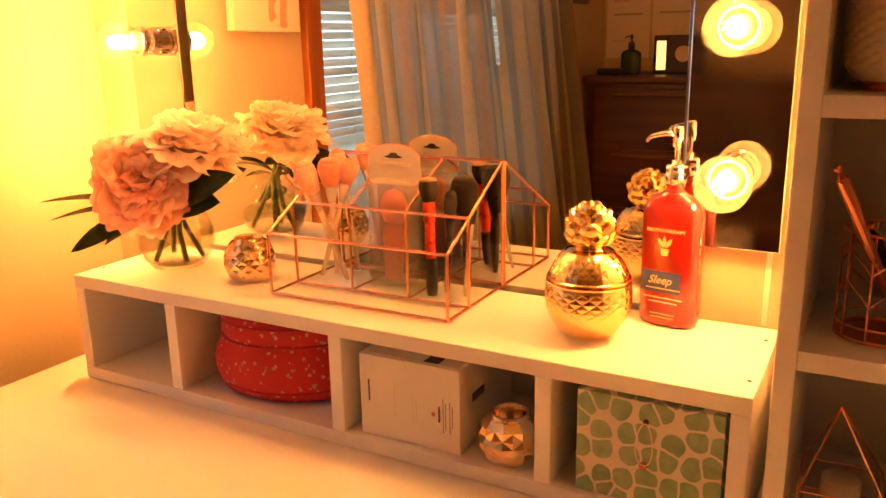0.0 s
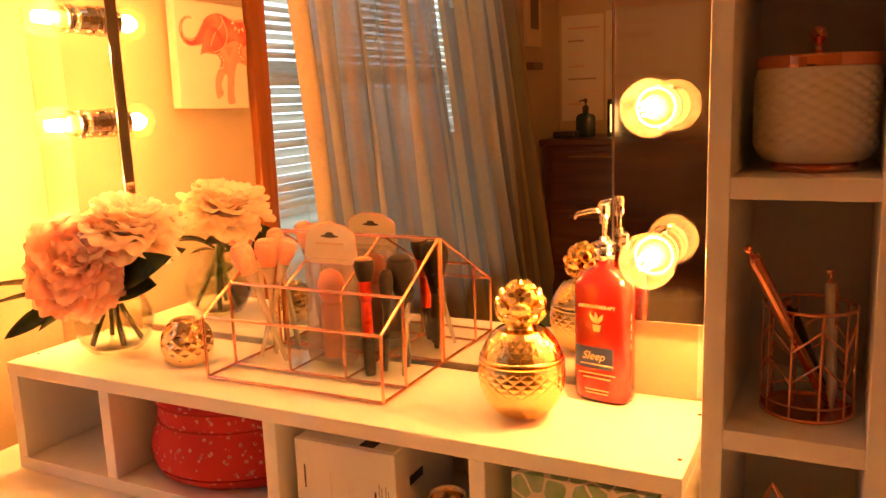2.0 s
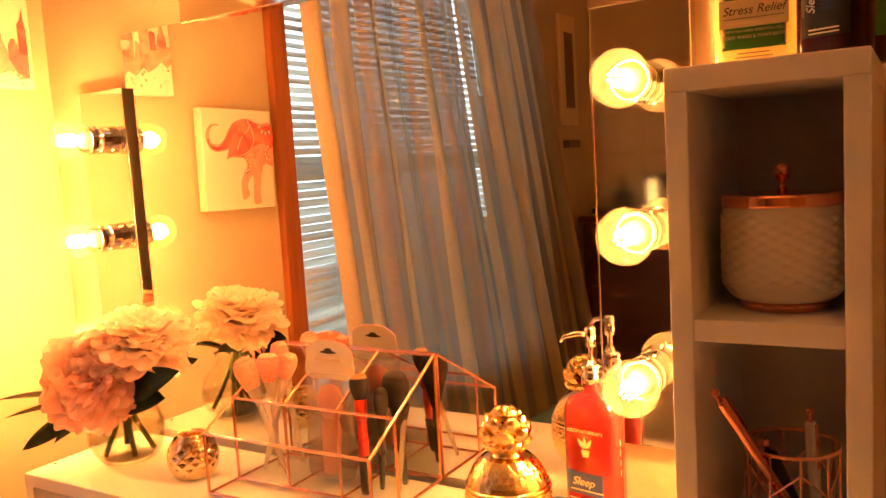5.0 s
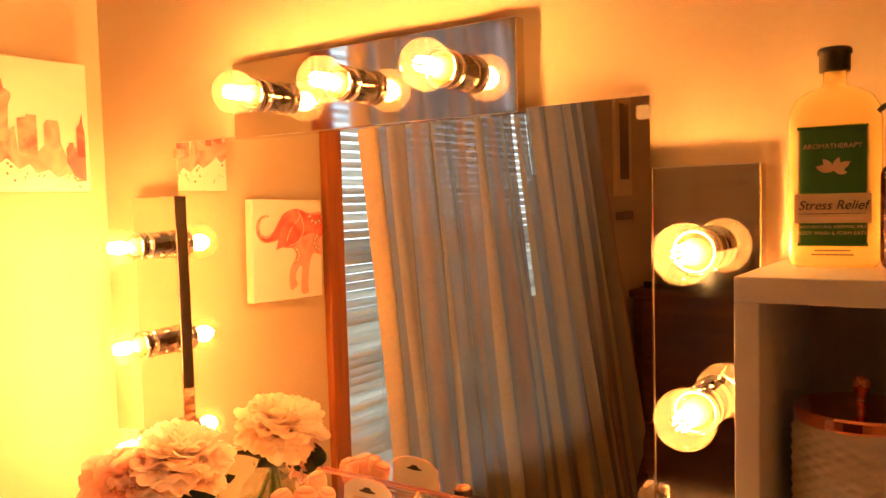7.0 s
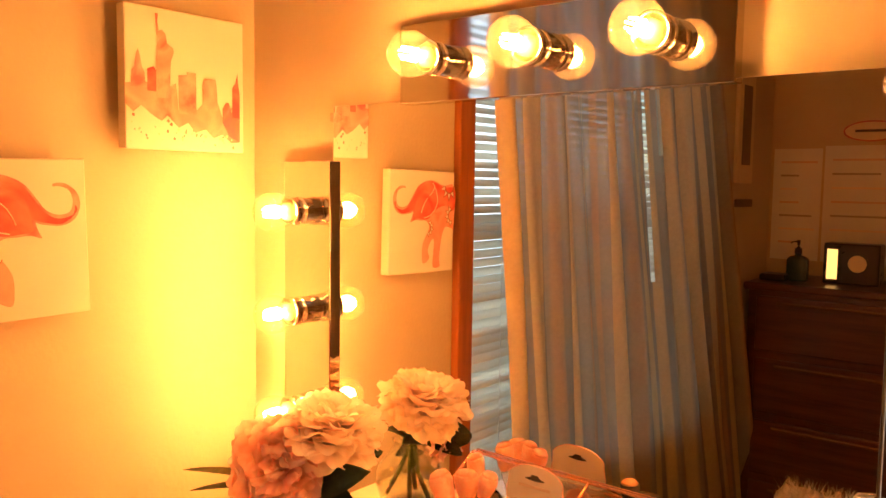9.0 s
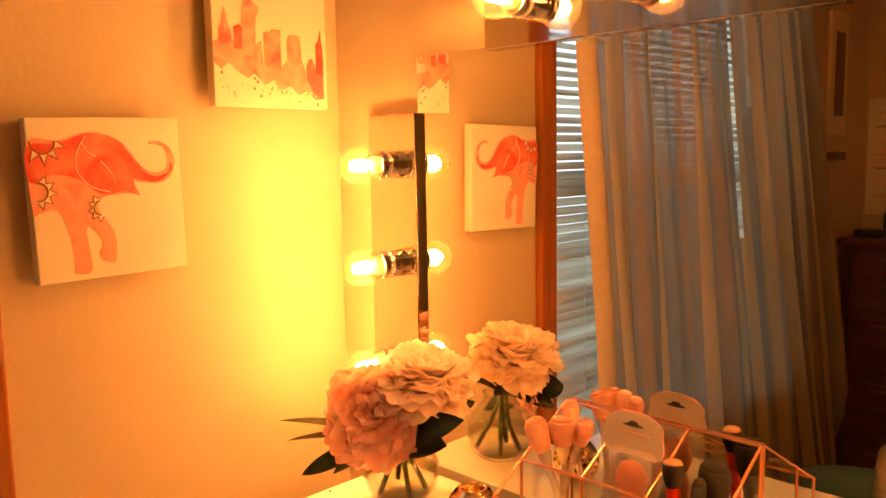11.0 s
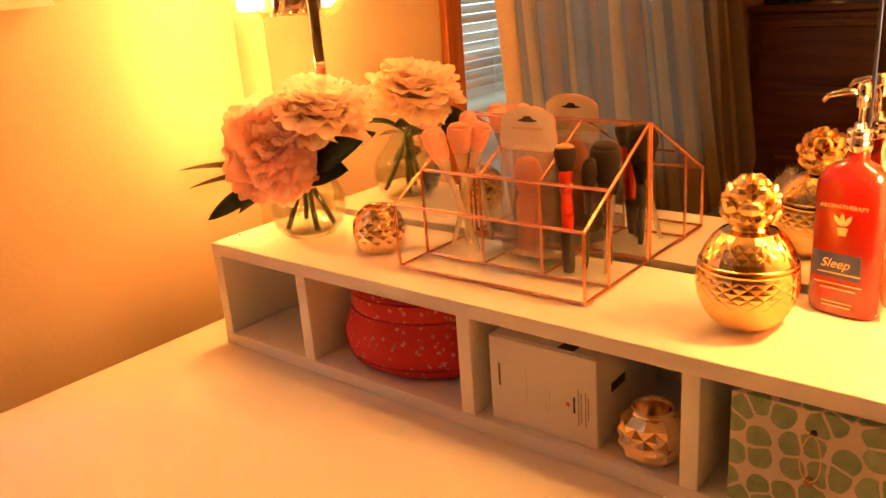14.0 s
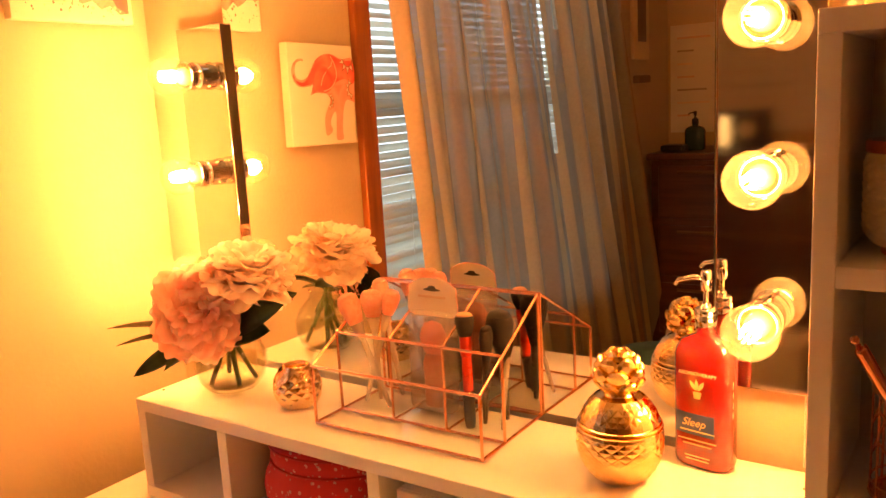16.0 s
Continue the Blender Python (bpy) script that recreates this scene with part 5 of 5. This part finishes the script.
# ---- in the shelf tower ----
jar = thing("lidded_jar", "ivory embossed ceramic jar with a rose-copper lid", "jar", Matrix.Translation((0.994, 0.083, 1.1683)) @ Matrix.Scale(1.09, 4))
bm = bmesh.new()
n, rows = 144, 60
rings = []
for k in range(rows + 1):
    t = k / rows
    z = 0.007 + 0.071 * t
    r = 0.0432 * (0.74 + 0.26 * math.sqrt(1 - (1 - min(1.0, t / 0.22)) ** 2))
    ring = []
    for i in range(n):
        a = 2 * math.pi * i / n
        q = abs(math.sin(9 * a + 9 * math.pi * t)) * abs(math.sin(9 * a - 9 * math.pi * t))
        bump = 0.0024 * q ** 0.5 * min(1, max(0, (t - 0.08) * 10), max(0, (0.97 - t) * 14))
        ring.append(bm.verts.new(((r + bump) * math.cos(a), (r + bump) * math.sin(a), z)))
    rings.append(ring)
for a, b in zip(rings, rings[1:]):
    for i in range(n):
        bm.faces.new((a[i], a[(i + 1) % n], b[(i + 1) % n], b[i]))
bm.faces.new(rings[0][::-1])
bm.faces.new(rings[-1])
part("pot", bm, CERAMIC, jar, "", True)
part("base_ring", lathe([(0, 0), (0.030, 0), (0.0315, 0.002), (0.031, 0.0072), (0, 0.0072)], 40), COPPER_SHINE, jar, "copper base ring", True)
jl = part("lid", lathe([(0, 0.0782), (0.0438, 0.0782), (0.0443, 0.0795), (0.0443, 0.0855), (0.043, 0.0872), (0, 0.0880)], 48), COPPER_SHINE, jar, "polished rose-copper lid")
part("knob", lathe([(0.0035, 0.0875), (0.003, 0.092), (0.0026, 0.0955), (0.0042, 0.0975), (0.0062, 0.1015), (0.0055, 0.106), (0.003, 0.1085), (0, 0.109)], 24), COPPER_SHINE, jl, "round copper knob", True)

TOWER = Matrix.Translation((0.997, 0.087, 0.9513)) @ Matrix.Scale(1.13, 4)
cup = thing("wire_pen_cup", "rose-copper wire pen cup in a chevron pattern", "pen cup", TOWER)
R, HC = 0.0335, 0.086
for z, w in ((0.0018, 0.0016), (0.012, 0.0010), (HC, 0.0015)):
    part("ring", tube([(R * math.cos(2 * math.pi * i / 40), R * math.sin(2 * math.pi * i / 40), z) for i in range(40)], w, 8, closed=True), COPPER, cup, "", True)
part("floor_disc", lathe([(0, 0.0002), (R, 0.0002), (R, 0.0014), (0, 0.0014)], 40), COPPER, cup)
for i in range(10):
    a, b = 2 * math.pi * i / 10, 2 * math.pi * (i + 1) / 10
    part("upright", tube([(R * math.cos(a), R * math.sin(a), 0.0015), (R * math.cos(a), R * math.sin(a), HC)], 0.0010, 6), COPPER, cup)
    for z in (0.030, 0.055):
        za, zb = (z, z + 0.018) if i % 2 else (z + 0.018, z)
        part("chevron", tube([(R * math.cos(a), R * math.sin(a), za), (R * math.cos(b), R * math.sin(b), zb)], 0.0009, 6), COPPER, cup)


def pen(base, tip, r, material, label, clip_material):
    base, tip = Vector(base), Vector(tip)
    way = tip - base
    L = way.length
    p = thing("pen", label, "pen", TOWER @ Matrix.Translation((-0.984, -0.088, -0.9523)) @ Matrix.Translation(base) @ way.to_track_quat("Z", "Y").to_matrix().to_4x4(), "pens in the cup")
    part("barrel", lathe([(0, 0), (0.001, 0.001), (r * 0.8, 0.014), (r, 0.02), (r, L * 0.55), (r * 1.08, L * 0.56), (r * 1.08, L * 0.58), (r, L * 0.59), (r, L - 0.012), (r * 0.7, L - 0.010)], 20), material, p, "", True)
    part("button", lathe([(r * 0.5, L - 0.0115), (r * 0.5, L - 0.004), (r * 0.72, L - 0.003), (r * 0.72, L), (0, L)], 16), clip_material, p, "", True)
    part("clip", box(-0.0012, 0.0012, r + 0.0005, r + 0.0018, L - 0.045, L - 0.011, 0.0004), clip_material, p, "pocket clip")


pen((1.000, 0.098, 0.9545), (0.9435, 0.020, 1.094), 0.0042, COPPER_SHINE, "shiny rose-copper pen leaning out of the cup", COPPER_SHINE)
pen((0.999, 0.100, 0.9545), (0.968, 0.064, 1.046), 0.0052, BLACK, "thick black pen with a copper tip", COPPER_SHINE)
pen((1.003, 0.085, 0.9545), (0.997, 0.090, 1.066), 0.0042, PAPER, "white ballpoint pen standing upright", COPPER_SHINE)

terra = thing("wire_terrarium", "small copper-edged glass pyramid with a pale candle", "ornament", Matrix.Translation((0.980, 0.080, 0.7694)) @ Matrix.Scale(1.05, 4))
base = [(-0.030, -0.030, 0.001), (0.034, -0.026, 0.001), (0.030, 0.034, 0.001), (-0.032, 0.030, 0.001)]
mids = [(-0.033, -0.033, 0.030), (0.037, -0.029, 0.030), (0.033, 0.036, 0.030), (-0.035, 0.033, 0.030)]
apex = (-0.006, -0.012, 0.108)
for i in range(4):
    j = (i + 1) % 4
    for p, q in ((base[i], base[j]), (base[i], mids[i]), (mids[i], mids[j]), (mids[i], apex)):
        part("copper_edge", tube([p, q], 0.0011, 6), COPPER, terra)
    bm = bmesh.new()
    bm.faces.new([bm.verts.new(v) for v in (mids[i], mids[j], apex)])
    part("glass_pane", bm, GLASS, terra)
part("candle", lathe([(0, 0.001), (0.016, 0.001), (0.0165, 0.004), (0.0165, 0.034), (0.014, 0.036), (0, 0.035)], 28), CERAMIC, terra, "pale stub candle", True)

# ---- on the shelf tower ----
wash = thing("wash_bottle", "clear bath wash bottle with a green label", "bottle", pose(0.970, 0.120, UT + 0.0003, 0, 0, 3) @ Matrix.Diagonal((1.08, 1.08, 1.10, 1)))
bm = bmesh.new()
rings = []
n = 44
for s, z in ((0.88, 0), (0.97, 0.003), (1, 0.008), (1, 0.06), (1, 0.105), (0.96, 0.114), (0.82, 0.122), (0.56, 0.1275), (0.30, 0.130), (0.255, 0.132), (0.25, 0.143)):
    p = 0.55 if s > 0.5 else 1.0
    rings.append([bm.verts.new((math.copysign(abs(math.cos(2 * math.pi * i / n)) ** p, math.cos(2 * math.pi * i / n)) * 0.0315 * s, math.copysign(abs(math.sin(2 * math.pi * i / n)) ** p, math.sin(2 * math.pi * i / n)) * (0.0175 * s if s > 0.5 else 0.0315 * s), z)) for i in range(n)])
for a, b in zip(rings, rings[1:]):
    for i in range(n):
        bm.faces.new((a[i], a[(i + 1) % n], b[(i + 1) % n], b[i]))
bm.faces.new(rings[0][::-1])
bm.faces.new(rings[-1])
part("bottle_body", bm, WASH, wash, "", True)
part("cap", lathe([(0, 0.1405), (0.0102, 0.1405), (0.0108, 0.1415), (0.0108, 0.1525), (0.0120, 0.1535), (0.0120, 0.1565), (0.0105, 0.158), (0, 0.158)], 32), BLACK, wash, "black flip cap", True)
lb = curved(-0.0232, 0.0228, 0.0165, 0.100, 0.0315, 0.0175, GREEN, wash, "label", 0.0005)
for k in range(19):
    x = -0.0225 + 0.0447 * k / 18
    for z in (0.1, 0.0165):
        part("label_scallop", lathe([(0, 0), (0.0013, 0), (0.0013, 0.0005), (0, 0.0005)], 10, m=pose(x, -0.0179 + 0.0006, z, 90)), GREEN, wash)
part("name_strip", box(-0.0256, 0.0256, -0.0192, -0.0183, 0.032, 0.053, 0.0003), CREAM, wash, "cream name strip")
yw = -0.0194
words("writing", "Stress Relief", 0.0092, front(0, 0.0445, yw), DARK_INK, wash, shear=0.3)
words("writing", "WITH NATURAL ESSENTIAL OILS", 0.0030, front(0, 0.0292, -0.0184), CREAM, wash)
words("writing", "BODY WASH & FOAM BATH", 0.0037, front(0, 0.0247, -0.0184), CREAM, wash)
words("writing", "AROMATHERAPY", 0.0050, front(0, 0.0865, -0.0184), INK_GOLD, wash)
part("print_bar", box(-0.022, 0.022, -0.0196, -0.0192, 0.0385, 0.0389), DARK_INK, wash)
part("print_bar", box(-0.020, 0.020, -0.0196, -0.0192, 0.0345, 0.0362), CHALK, wash)
part("print_bar", box(-0.012, 0.012, -0.0186, -0.0178, 0.0118, 0.0128), DARK_INK, wash)
part("print_bar", box(-0.014, 0.014, -0.0186, -0.0178, 0.0088, 0.0098), DARK_INK, wash)
em = bmesh.new()
for a, s in ((60, 1.1), (20, 0.9), (-40, 1.0), (-75, 1.1), (100, 0.8)):
    flat([(0.0026 * s * math.sin(math.pi * t) * q, 0.0115 * s * t) for t, q in ((0, 1), (0.25, 1), (0.5, 1), (0.75, 1), (1, 1), (0.75, -1), (0.5, -1), (0.25, -1))], 0, em, Matrix.Translation((0.001, -0.0184, 0.069)) @ Matrix.Rotation(radians(a), 4, "Y"))
part("emblem", em, INK_GOLD, wash, "pale printed leaf sprig")

for i, (x, y, turn, h) in enumerate(((1.033, 0.098, -20, 0.084), (1.050, 0.166, 4, 0.122))):
    d = dispenser(pose(x, y, UT + 0.0003, 0, 0, turn) @ Matrix.Scale((1.0, 1.15)[i], 4), "dark_bottle", ("dark wine-red glass bottle with a black pump", "tall dark red bottle with a black pump cap")[i], WINE, BLACK, 0.056, 0.036, h, 0.022, 0.010, 0.036)
    curved(-0.019, 0.019, 0.018, h - 0.026, 0.028, 0.018, BLACK if i == 0 else GREEN, d, "label", 0.0005)
    if i == 0:
        words("writing", "Sleep", 0.0095, front(-0.010, 0.046, -0.0192, 90), PAPER, d, shear=0.3)
        for z in (0.020, 0.023):
            part("print_bar", box(-0.012, 0.012, -0.0196, -0.0190, z, z + 0.001), PAPER, d)
    else:
        words("writing", "AROMATHERAPY", 0.004, front(0, h - 0.034, -0.0192), INK_GOLD, d)

# a pale cord cover down the wall beside the tower
cc = part("trim", box(0.882, 0.888, 0.0065, 0.0092, 0.90, 0.985, 0.001), PAPER)
cc.matrix_basis = MW
tagged(cc, "thin white cord cover on the wall", "trim", kind="structure")
